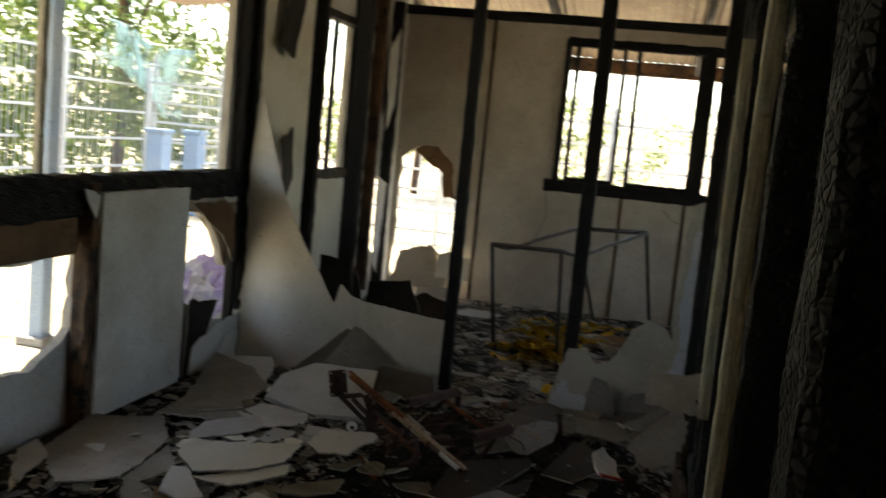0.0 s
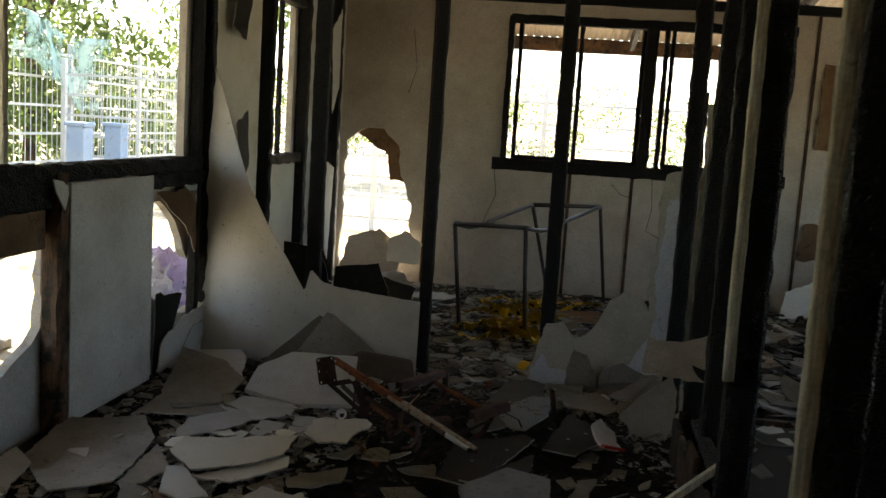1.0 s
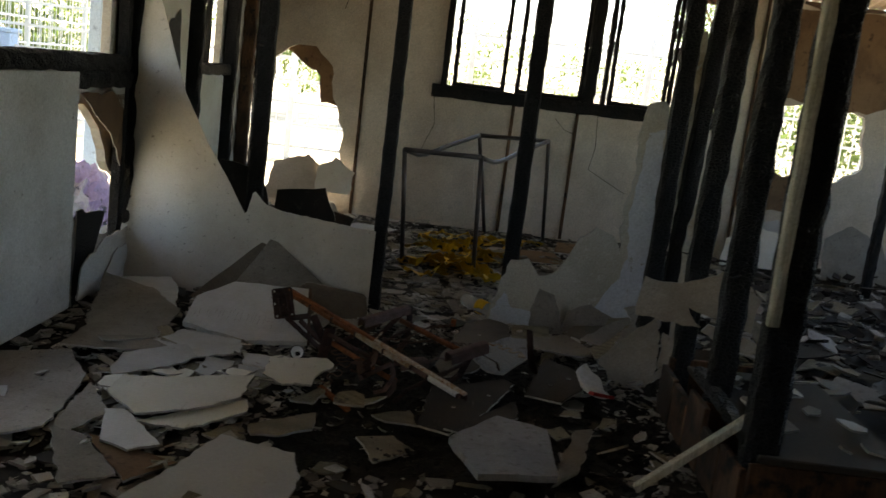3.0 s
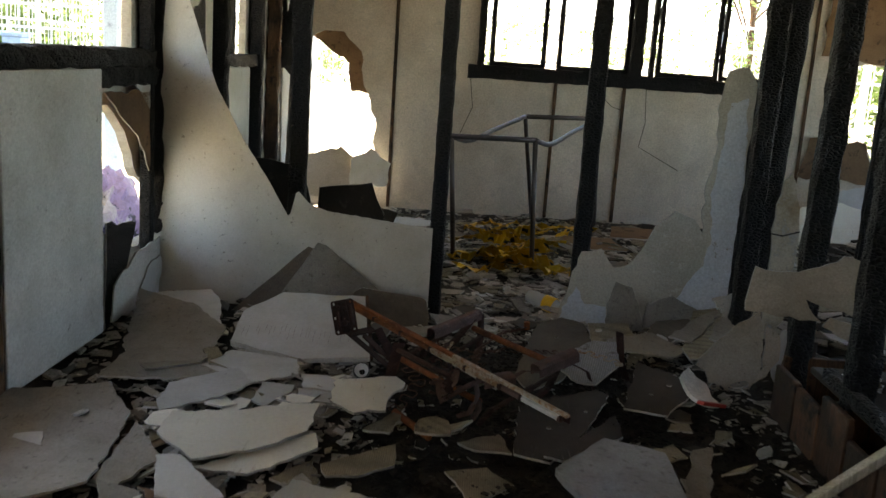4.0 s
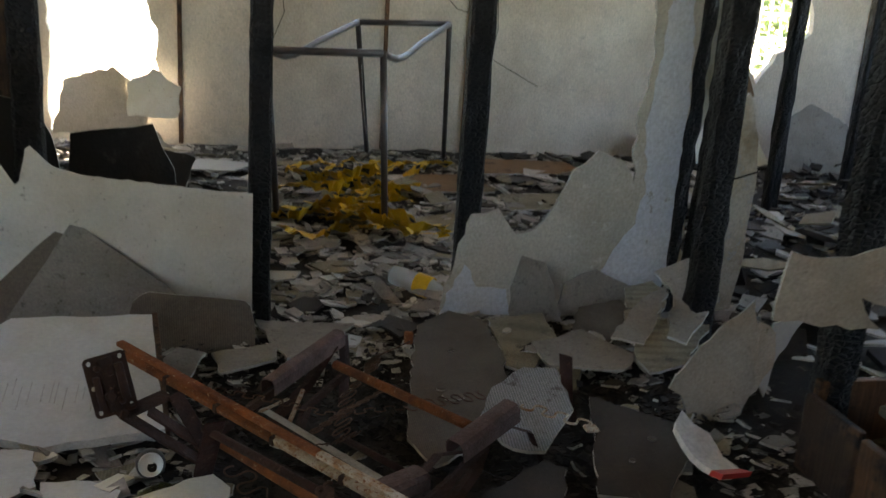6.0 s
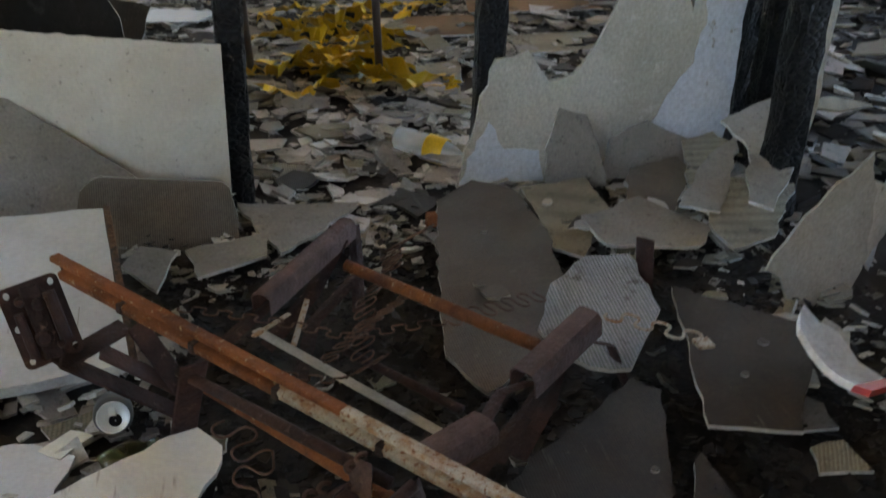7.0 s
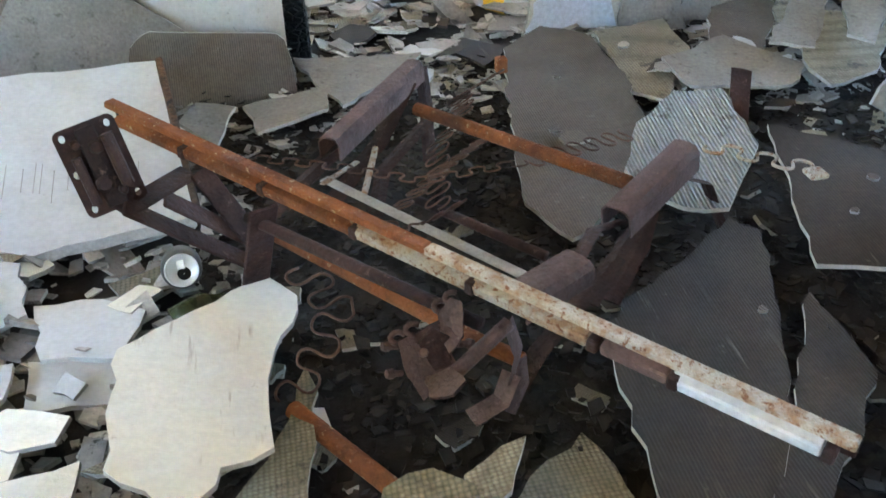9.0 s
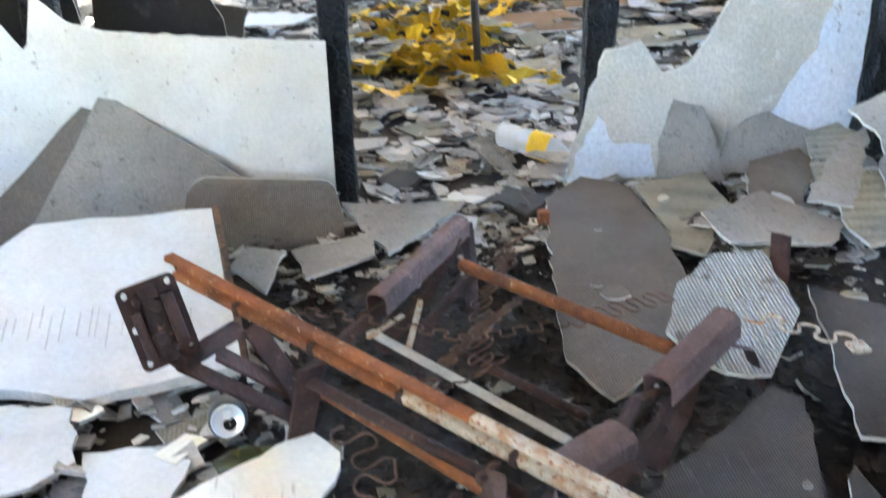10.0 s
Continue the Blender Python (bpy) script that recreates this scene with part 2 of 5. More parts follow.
CONCRETE = surface("concrete", (0.36, 0.37, 0.38), (0.27, 0.27, 0.27), (0.2, 0.2, 0.2), scales=(4, 40, 160), spots=(0.55, 0.66), bump=0.4)
OUTWALL = surface("outer_cladding", (0.34, 0.33, 0.30), (0.25, 0.24, 0.21), scales=(1, 6, 60), bump=0.2, vary=0)


# ---- builders
def link(name, bm, mats, parent=None, label="", smooth=False):
    me = bpy.data.meshes.new(name)
    bmesh.ops.recalc_face_normals(bm, faces=bm.faces[:])
    bm.to_mesh(me)
    bm.free()
    for m in (mats if isinstance(mats, (list, tuple)) else [mats]):
        me.materials.append(m)
    if smooth:
        for p in me.polygons:
            p.use_smooth = True
    ob = new(name, me)
    if parent:
        ob.parent = parent
    if label:
        tagged(ob, label)
    return ob


def part(name, bm, material, parent, label="", smooth=False):
    return link(name, bm, material, parent, label, smooth)


def thing(name, label, category, m=None, group="", kind=""):
    ob = new(name)
    ob.empty_display_size = 0.1
    if m is not None:
        ob.matrix_basis = m
    return tagged(ob, label, category, group, kind)


def box(bm, x0, x1, y0, y1, z0, z1, m=None, bevel=0.0):
    r = bmesh.ops.create_cube(bm, size=1)
    vs = r["verts"]
    for v in vs:
        v.co = Vector(((x0 + x1) / 2 + v.co.x * (x1 - x0), (y0 + y1) / 2 + v.co.y * (y1 - y0), (z0 + z1) / 2 + v.co.z * (z1 - z0)))
    if bevel:
        es = list({e for v in vs for e in v.link_edges})
        vs = list({v for f in bmesh.ops.bevel(bm, geom=es, offset=bevel, segments=1, affect="EDGES")["faces"] for v in f.verts})
    if m is not None:
        for v in vs:
            v.co = m @ v.co
    return vs


def boxed(x0, x1, y0, y1, z0, z1, m=None, bevel=0.0):
    bm = bmesh.new()
    box(bm, x0, x1, y0, y1, z0, z1, m, bevel)
    return bm


def jag(loop, step, amp, rng):
    """The outline with its edges broken up."""
    out = []
    for i, a in enumerate(loop):
        a, b = Vector(a), Vector(loop[(i + 1) % len(loop)])
        n = max(1, round((b - a).length / step))
        side = Vector((a.y - b.y, b.x - a.x)).normalized()
        for k in range(n):
            p = a.lerp(b, k / n)
            out.append(p + side * (rng.uniform(-amp, amp) if k else rng.uniform(-amp, amp) * 0.4))
    return out


def plate(loops, th, tilt=(0, 0), curl=0.0):
    """A board of that thickness with the outer loop and its holes, in the xy plane, its top on z = 0; second slot: broken edges."""
    bm = bmesh.new()
    for loop in loops:
        vs = [bm.verts.new((p[0], p[1], 0)) for p in loop]
        for i, v in enumerate(vs):
            bm.edges.new((v, vs[(i + 1) % len(vs)]))
    bmesh.ops.triangle_fill(bm, use_beauty=True, edges=bm.edges[:])
    top = bm.faces[:]
    low = {v: bm.verts.new((v.co.x, v.co.y, -th)) for v in bm.verts[:]}
    rim = [e for e in bm.edges if len(e.link_faces) == 1]
    for f in top:
        bm.faces.new([low[v] for v in reversed(f.verts)])
    for e in rim:
        a, b = e.verts
        f = bm.faces.new((a, b, low[b], low[a]))
        f.material_index = 1
    for v in bm.verts:
        v.co.z += tilt[0] * v.co.x + tilt[1] * v.co.y + curl * (v.co.x ** 2 + v.co.y ** 2)
    return bm


def upright(bm, m):
    """Stands a plate up: its x stays, its y becomes z."""
    bmesh.ops.transform(bm, matrix=m @ pose(0, 0, 0, 90, 0, 0), verts=bm.verts[:])
    return bm


def curtain(cols, rows, edge_low, edge_high, x0, x1, bulge, th=0.006):
    """A standing sheet between two outlines z(x), bent to y = bulge(x, z)."""
    bm = bmesh.new()
    grids = []
    for back in (0, 1):
        g = []
        for i in range(cols + 1):
            x = x0 + (x1 - x0) * i / cols
            a, b = edge_low(x), max(edge_high(x), edge_low(x) + 0.01)
            g.append([bm.verts.new((x, bulge(x, a + (b - a) * j / rows) + back * th, a + (b - a) * j / rows)) for j in range(rows + 1)])
        grids.append(g)
    f, k = grids
    for i in range(cols):
        for j in range(rows):
            bm.faces.new((f[i][j], f[i + 1][j], f[i + 1][j + 1], f[i][j + 1]))
            bm.faces.new((k[i][j + 1], k[i + 1][j + 1], k[i + 1][j], k[i][j]))
    for i in range(cols):
        for j in (0, rows):
            bm.faces.new((f[i][j], f[i + 1][j], k[i + 1][j], k[i][j])).material_index = 1
    for j in range(rows):
        for i in (0, cols):
            bm.faces.new((f[i][j], f[i][j + 1], k[i][j + 1], k[i][j])).material_index = 1
    return bm


def steps(points):
    """A line through points (x, z) as a function."""
    xs, zs = zip(*points)
    return lambda x: float(np.interp(x, xs, zs))


def sweep(points, radius, sides=8, flat=1.0):
    """A rod or wire along a line of points."""
    bm = bmesh.new()
    pts = [Vector(p) for p in points]
    rings, up = [], None
    for i, p in enumerate(pts):
        d = (pts[min(i + 1, len(pts) - 1)] - pts[max(i - 1, 0)]).normalized()
        if up is None:
            up = d.cross(Vector((0, 0, 1)))
            if up.length < 0.1:
                up = d.cross(Vector((1, 0, 0)))
        up = (up - d * up.dot(d)).normalized()
        w = d.cross(up)
        rings.append([bm.verts.new(p + up * math.cos(a) * radius + w * math.sin(a) * radius * flat) for a in [2 * math.pi * k / sides for k in range(sides)]])
    for a, b in zip(rings, rings[1:]):
        for k in range(sides):
            bm.faces.new((a[k], a[(k + 1) % sides], b[(k + 1) % sides], b[k]))
    bm.faces.new(rings[0][::-1])
    bm.faces.new(rings[-1])
    return bm


def bar(a, b, width, height, roll=0.0, bevel=0.002):
    """A straight rectangular bar from a to b."""
    a, b = Vector(a), Vector(b)
    m = Matrix.Translation(a) @ (b - a).to_track_quat("X", "Z").to_matrix().to_4x4() @ pose(0, 0, 0, roll, 0, 0)
    return boxed(0, (b - a).length, -width / 2, width / 2, -height / 2, height / 2, m, bevel)


def lathe(profile, m, sides=20):
    bm = bmesh.new()
    rings = [[bm.verts.new(m @ Vector((r * math.cos(2 * math.pi * k / sides), r * math.sin(2 * math.pi * k / sides), z))) for k in range(sides)] for r, z in profile]
    for a, b in zip(rings, rings[1:]):
        for k in range(sides):
            bm.faces.new((a[k], a[(k + 1) % sides], b[(k + 1) % sides], b[k]))
    return bm


def rough_bar(a, b, w, d, seed, chew=0.006, step=0.05):
    """A burnt timber with an uneven, eaten surface and rounded edges."""
    rng = random.Random(seed)
    bm = bmesh.new()
    a, b = Vector(a), Vector(b)
    n = max(2, int((b - a).length / step))
    m = (b - a).to_track_quat("Z", "Y").to_matrix()
    shape = [(-1, -0.75), (-0.75, -1), (0, -1.03), (0.75, -1), (1, -0.75), (1.03, 0), (1, 0.75), (0.75, 1), (0, 1.03), (-0.75, 1), (-1, 0.75), (-1.03, 0)]
    rings = []
    for i in range(n + 1):
        c = a.lerp(b, i / n)
        k = 1 + rng.uniform(-0.5, 0.5) * chew * 6
        rings.append([bm.verts.new(c + m @ Vector((x * w / 2 * k + rng.uniform(-chew, chew), y * d / 2 * k + rng.uniform(-chew, chew), 0))) for x, y in shape])
    s = len(shape)
    for p, q in zip(rings, rings[1:]):
        for k in range(s):
            bm.faces.new((p[k], p[(k + 1) % s], q[(k + 1) % s], q[k]))
    bm.faces.new(rings[0][::-1])
    bm.faces.new(rings[-1])
    return bm


# ---- the large structure
RIGHT, BACK, FRONT, TOP = 4.6, 7.78, -2.0, 2.28
TURN = pose(-1.66, 4.4, 0, 0, 0, -1.9)      # the side wall runs slightly askew

bm = bmesh.new()
rng = random.Random(3)
n = 64
grid = [[bm.verts.new((-1.75 + (RIGHT + 1.75) * i / n, FRONT + (BACK - FRONT) * j / n, -0.005 + 0.012 * noise.noise((i * 0.9, j * 0.9, 0)))) for j in range(n + 1)] for i in range(n + 1)]
for i in range(n):
    for j in range(n):
        bm.faces.new((grid[i][j], grid[i + 1][j], grid[i + 1][j + 1], grid[i][j + 1]))
tagged(link("floor", bm, ASH, smooth=True), "dark floor covered in ash and fine rubble", "floor", kind="structure")

bm = bmesh.new()
g = 300
ring = [(-g, -g), (g, -g), (g, g), (-g, g)]
bm.faces.new([bm.verts.new((x, y, -0.06)) for x, y in ring])
tagged(link("ground", bm, SOIL), "sunlit dry soil with leaf litter around the building", "ground", kind="structure")

# back wall with a broken hole, the long window, a second broken hole and a doorway
rng = random.Random(11)
outer = [(-1.62, -0.06), (3.40, -0.06), (3.40, 2.05), (4.35, 2.05), (4.35, -0.06), (RIGHT, -0.06), (RIGHT, TOP), (-1.62, TOP)]
hole_left = jag([(-1.50, 1.10), (-1.34, 1.21), (-1.20, 1.21), (-1.07, 1.08), (-1.04, 0.85), (-0.95, 0.62), (-0.96, 0.46), (-0.90, 0.32), (-1.03, 0.16), (-1.30, 0.06), (-1.52, 0.05)], 0.06, 0.012, rng)
hole_right = jag([(2.28, 1.20), (2.27, 0.67), (2.52, 0.66), (2.62, 0.47), (2.74, 0.66), (2.95, 0.80), (2.90, 1.18), (2.66, 1.24)], 0.06, 0.014, rng)
window = [(-0.22, 1.02), (1.86, 1.02), (1.86, 2.12), (-0.22, 2.12)]
gap_right = jag([(2.30, 1.94), (2.60, 1.90), (2.95, 1.95), (3.15, 2.08), (2.9, 2.14), (2.32, 2.13)], 0.08, 0.02, rng)
wall_back = link("wall_back", upright(plate([outer, hole_left, window, hole_right, gap_right], 0.05), pose(0, BACK, 0)), [WALL, EDGE])
tagged(wall_back, "smoke-stained cream board wall with broken holes", "wall", kind="structure")
for x, z0, z1 in ((-0.83, 0, TOP), (0.30, 0, 0.98), (0.78, 0, 0.98), (2.05, 0, TOP), (3.33, 0, TOP)):
    part("cover_strip", boxed(x - 0.012, x + 0.012, BACK - 0.012, BACK + 0.0, z0, z1, None, 0.003), SCORCH, wall_back, "brown scorched joint strip")
part("top_plate", rough_bar((-1.6, BACK - 0.035, TOP), (RIGHT, BACK - 0.035, TOP), 0.06, 0.07, 5, 0.004, 0.2), CHAR, wall_back, "charred top plate")
# torn brown sheet behind the broken hole
rng = random.Random(4)
flap = jag([(-1.44, 1.18), (-1.30, 1.26), (-1.08, 1.24), (-0.94, 1.0), (-0.97, 0.80), (-1.14, 0.80), (-1.16, 1.0), (-1.28, 1.07)], 0.05, 0.012, rng)
part("torn_flap", upright(plate([flap], 0.006), pose(0, BACK + 0.054, 0)), [BROWN, EDGE], wall_back, "torn brown fibre sheet")
for loop, at, tilt, turn, mat in (([(-0.26, 0.0), (0.2, 0.0), (0.24, 0.2), (0.05, 0.36), (-0.2, 0.28)], (-1.22, 7.66, 0.06), -6, 4, TANB), ([(-0.14, 0.0), (0.12, 0.0), (0.15, 0.17), (0.0, 0.26), (-0.14, 0.18)], (-0.96, 7.66, 0.16), 2, -6, CREAM),
                             ([(-0.2, 0.0), (0.18, 0.02), (0.1, 0.16), (-0.16, 0.14)], (-1.02, 7.42, 0.0), -50, 8, GREY)):
    ob = link("wall_fragment", upright(plate([jag(loop, 0.04, 0.01, rng)], 0.008), pose(*at, tilt, 0, turn)), [mat, EDGE])
    tagged(ob, "broken wall fragment leaning in the broken hole", "board piece", "fragments at the broken hole")
for pts in ([(0.93, 0.98), (0.95, 0.72), (0.92, 0.55), (1.06, 0.48), (1.22, 0.40)], [(-0.30, 0.97), (-0.27, 0.75), (-0.33, 0.60), (-0.36, 0.52)], [(-1.0, 2.0), (-0.96, 1.7), (-1.02, 1.5)], [(0.62, 0.9), (0.70, 0.82), (0.78, 0.80)]):
    part("crack", sweep([(x, BACK - 0.0005, z) for x, z in pts], 0.0022, 4), HOLE, wall_back)
for k, loop in enumerate(([(2.1, 1.26), (2.9, 1.20), (3.28, 1.42), (3.26, 1.92), (2.12, 1.90)], [(2.05, 0.42), (2.62, 0.40), (2.5, 0.68), (2.1, 0.7)])):
    part("torn_flap", upright(plate([jag(loop, 0.07, 0.015, rng)], 0.006), pose(0, BACK - 0.02, 0)), [BROWN, EDGE], wall_back, "exposed brown sheet")

# charred window frame in the back wall
window_1 = thing("window_1", "charred timber window frame with no glass left", "window", pose(0, BACK + 0.0, 0), kind="structure")
for a, b, w, d in (((-0.32, 0, 1.0), (1.92, 0, 1.0), 0.05, 0.09), ((-0.24, 0, 2.12), (1.9, 0, 2.12), 0.05, 0.07), ((-0.235, 0, 1.0), (-0.235, 0, 2.14), 0.045, 0.07), ((1.86, 0, 1.0), (1.86, 0, 2.14), 0.05, 0.07),
                   ((0.84, 0, 1.02), (0.84, 0, 2.12), 0.09, 0.06), ((0.95, 0, 1.02), (0.95, 0, 2.12), 0.035, 0.06)):
    part("window_frame", rough_bar(a, b, w, d, int(a[0] * 100) + 7, 0.005), CHAR, window_1)
for x0, x1 in ((-0.16, 0.20), (0.31, 0.78), (1.0, 1.40), (1.44, 1.80)):
    sash = part("sash", rough_bar((x0, 0.02, 1.06), (x1, 0.02, 1.06), 0.03, 0.03, int(x0 * 50), 0.004), CHAR, window_1)
    for x in (x0, x1):
        part("sash_stile", rough_bar((x, 0.02, 1.04), (x, 0.02, 2.1), 0.03, 0.03, int(x * 90), 0.005), CHAR, sash)

# side wall with a wide window, panels, a narrow window and broken places
rng = random.Random(21)
part_outer = [(-6.2, -0.06), (3.46, -0.06), (3.46, 2.44), (-1.4, 3.27), (-6.2, 2.44)]
side_window = [(-3.4, 1.02), (0.46, 1.02), (0.46, 1.98), (-3.4, 1.98)]
low_hole = jag([(-1.5, 0.30), (-0.98, 0.28), (-0.75, 0.41), (-0.72, 0.74), (-1.10, 0.70), (-1.5, 0.66)], 0.07, 0.016, rng)
mid_hole = jag([(0.08, 0.40), (0.08, 0.85), (0.22, 0.82), (0.39, 0.71), (0.52, 0.52), (0.66, 0.47), (0.69, 0.25), (0.45, 0.24), (0.17, 0.36)], 0.06, 0.014, rng)
narrow_window = [(1.58, 1.0), (2.12, 1.0), (2.12, 1.98), (1.58, 1.98)]
upper_tear = jag([(0.76, 0.86), (1.02, 0.62), (1.12, 0.95), (0.98, 1.22), (0.84, 1.05)], 0.06, 0.02, rng)
corner_hole = jag([(2.78, 0.40), (3.12, 0.30), (3.20, 0.85), (2.90, 0.95)], 0.06, 0.015, rng)
wall_side = link("wall_side", upright(plate([part_outer, side_window, low_hole, mid_hole, narrow_window, upper_tear, corner_hole], 0.04), TURN @ pose(0, 0, 0, 0, 0, 90)), [PANEL, EDGE])
tagged(wall_side, "stained board wall with smashed panels", "wall", kind="structure")
for v, z0, z1, mat in ((-0.73, 0, 1.0, SCORCH), (0.62, 0, TOP, CHAR), (1.5, 0, TOP, CHAR), (2.2, 0, TOP, CHAR), (2.62, 0.1, TOP, SCORCH), (3.0, 0.0, TOP, CHAR), (-1.55, 0, TOP, CHAR)):
    part("stud", rough_bar((0.045, v, z0), (0.045, v, z1), 0.08, 0.06, int(v * 100), 0.005), mat, wall_side).matrix_basis = TURN
part("inner_panel", boxed(0.084, 0.094, -0.70, -0.035, 0.03, 0.965, TURN, 0.003), [PANEL], wall_side, "grey-white wall panel")
part("inner_panel", boxed(0.012, 0.022, 0.62, 1.44, 0.3, TOP - 0.1, TURN, 0.003), [CREAM], wall_side, "cream wall panel")
part("inner_panel", boxed(0.012, 0.022, 1.55, 2.16, 0.0, 0.95, TURN, 0.003), [CREAM], wall_side, "cream wall panel")
for v0, v1, z, w in ((-3.5, 0.56, 1.0, 0.07), (1.5, 2.2, 0.99, 0.06), (-3.5, 0.56, 2.0, 0.06), (1.5, 2.2, 2.0, 0.05), (-1.6, -0.78, 0.92, 0.11), (0.0, 0.58, 0.93, 0.07)):
    part("rail", rough_bar((0.03, v0, z), (0.03, v1, z), 0.07, w, int(z * 90 + v0), 0.006), CHAR, wall_side).matrix_basis = TURN
part("mullion", rough_bar((0, 1.85, 1.0), (0, 1.85, 2.0), 0.03, 0.03, 8, 0.004), CHAR, wall_side).matrix_basis = TURN
part("mullion", rough_bar((0, -0.98, 1.0), (0, -0.98, 2.0), 0.03, 0.03, 9, 0.002), POLE, wall_side).matrix_basis = TURN
part("inner_panel", boxed(0.03, 0.04, -1.52, -0.78, 0.72, 0.865, TURN, 0.003), [BROWN], wall_side, "scorched brown lining board")
# torn bits of board hanging at the side wall
for loop, x, mat in (([(0.30, 0.95), (0.54, 0.94), (0.5, 0.80), (0.44, 0.84)], 0.06, PANEL), ([(0.9, 1.2), (1.06, 1.28), (1.10, 0.98), (1.0, 0.80)], 0.10, CHAR), ([(0.86, 1.72), (1.0, 2.2), (1.2, 2.1), (1.05, 1.66)], 0.08, CHAR),
                     ([(-0.83, 0.985), (-0.72, 0.95), (-0.75, 0.865)], 0.1, PANEL), ([(0.07, 0.88), (0.51, 0.87), (0.50, 0.55), (0.38, 0.70), (0.20, 0.79)], 0.06, BROWN), ([(0.08, 0.0), (0.10, 0.40), (0.38, 0.36), (0.22, 0.10)], 0.05, CHAR), ([(0.08, 0.03), (0.11, 0.16), (0.32, 0.25), (0.62, 0.27), (0.66, 0.0)], 0.075, PANEL), ([(0.30, 0.06), (0.42, 0.17), (0.56, 0.19), (0.60, 0.12), (0.48, 0.03)], 0.085, WHITE), ([(2.74, 1.9), (3.0, 2.1), (2.98, 1.5), (2.82, 1.3)], 0.08, PANEL), ([(2.72, 0.95), (2.94, 0.9), (2.86, 0.2), (2.76, 0.3)], 0.08, PANEL)):
    part("torn_board", upright(plate([jag(loop, 0.05, 0.01, rng)], 0.006), TURN @ pose(x, 0, 0, 0, 0, 90)), [mat, EDGE], wall_side)

# plain walls out of view, added to close the place
gable = [(FRONT, -0.06), (BACK, -0.06), (BACK, 2.44), (3.0, 3.27), (FRONT, 2.44)]
# the opening is made up, to let light into the side room
tagged(link("wall_right", upright(plate([gable, [(3.2, 0.95), (6.6, 0.95), (6.6, 1.95), (3.2, 1.95)]], 0.05), pose(RIGHT, 0, 0, 0, 0, 90)), [WALL, EDGE]), "plain smoke-stained board wall, added out of view", "wall", kind="structure")
# unseen front wall, left without a doorway to keep the near side dark
front = [(-2.0, -0.06), (RIGHT, -0.06), (RIGHT, TOP), (-2.0, TOP)]
tagged(link("wall_front", upright(plate([front], 0.05), pose(0, FRONT, 0)), [WALL, EDGE]), "plain smoke-stained board wall, added out of view", "wall", kind="structure")

# corrugated roof on rafters, rising from the back wall
def roof_z(y):
    return 2.36 + (8.5 - y) * 0.17 if y > 3 else 3.295 - (3 - y) * 0.17


def corrugated(x0, x1, y0, y1, lift=0.0, pitch=0.076, z_of=None):
    bm = bmesh.new()
    z_of = z_of or roof_z
    m = int((x1 - x0) / pitch * 6)
    rows = [[bm.verts.new((x0 + (x1 - x0) * i / m, y, z_of(y) + lift + 0.009 * math.sin(2 * math.pi * (x1 - x0) * i / m / pitch))) for i in range(m + 1)] for y in (y0, y1)]
    for i in range(m):
        bm.faces.new((rows[0][i], rows[0][i + 1], rows[1][i + 1], rows[1][i]))
    return bm


bm = corrugated(-1.9, RIGHT + 0.6, 3, 9.6)
# front slope lies out of view, added to keep skylight off the near side
b2 = corrugated(-1.9, RIGHT + 0.6, FRONT - 0.5, 3.02, 0.01)
tagged(link("roof", bm, IRON, smooth=True), "rusty corrugated iron roof sheets", "roof", kind="structure")
tagged(link("roof_front", b2, IRON, smooth=True), "rusty corrugated iron roof sheets", "roof", kind="structure")
for x in (-1.6, -0.4, 0.8, 2.0, 3.2, 4.4):
    tagged(link("rafter", rough_bar((x, 9.5, roof_z(9.5) - 0.07), (x, 3.0, roof_z(3) - 0.07), 0.05, 0.1, int(x * 10), 0.005, 0.2), CHAR), "charred roof rafter", "rafter", "roof rafters", "structure")
for y in (7.2, 6.0, 4.8):
    tagged(link("purlin", rough_bar((-1.8, y, roof_z(y) - 0.04), (RIGHT, y, roof_z(y) - 0.04), 0.05, 0.05, int(y * 10), 0.004, 0.2), SCORCH), "scorched roof purlin", "purlin", "roof purlins", "structure")
tagged(link("fascia", rough_bar((-1.85, 9.56, roof_z(9.56) - 0.075), (RIGHT + 0.5, 9.56, roof_z(9.56) - 0.075), 0.03, 0.13, 6, 0.003, 0.3), SCORCH), "brown weathered eaves board", "fascia", kind="structure")
# hanging ceiling remnants
for loop, at, tilt in (([(-0.4, -0.3), (0.4, -0.25), (0.35, 0.3), (-0.3, 0.35)], (-1.3, 5.6, 2.32), (0.3, 0.1)), ([(-0.5, -0.2), (0.45, -0.25), (0.5, 0.2), (-0.3, 0.3)], (-1.25, 6.9, 2.36), (0.2, -0.1)),
                       ([(-0.5, -0.3), (0.5, -0.25), (0.4, 0.3), (-0.5, 0.35)], (2.3, 6.8, 2.3), (-0.15, 0.2))):
    ob = link("ceiling_board", plate([jag(loop, 0.08, 0.02, rng)], 0.006, tilt), [CREAM, EDGE])
    ob.location = at
    tagged(ob, "loose ceiling board hanging from the rafters", "ceiling board", "hanging ceiling boards")

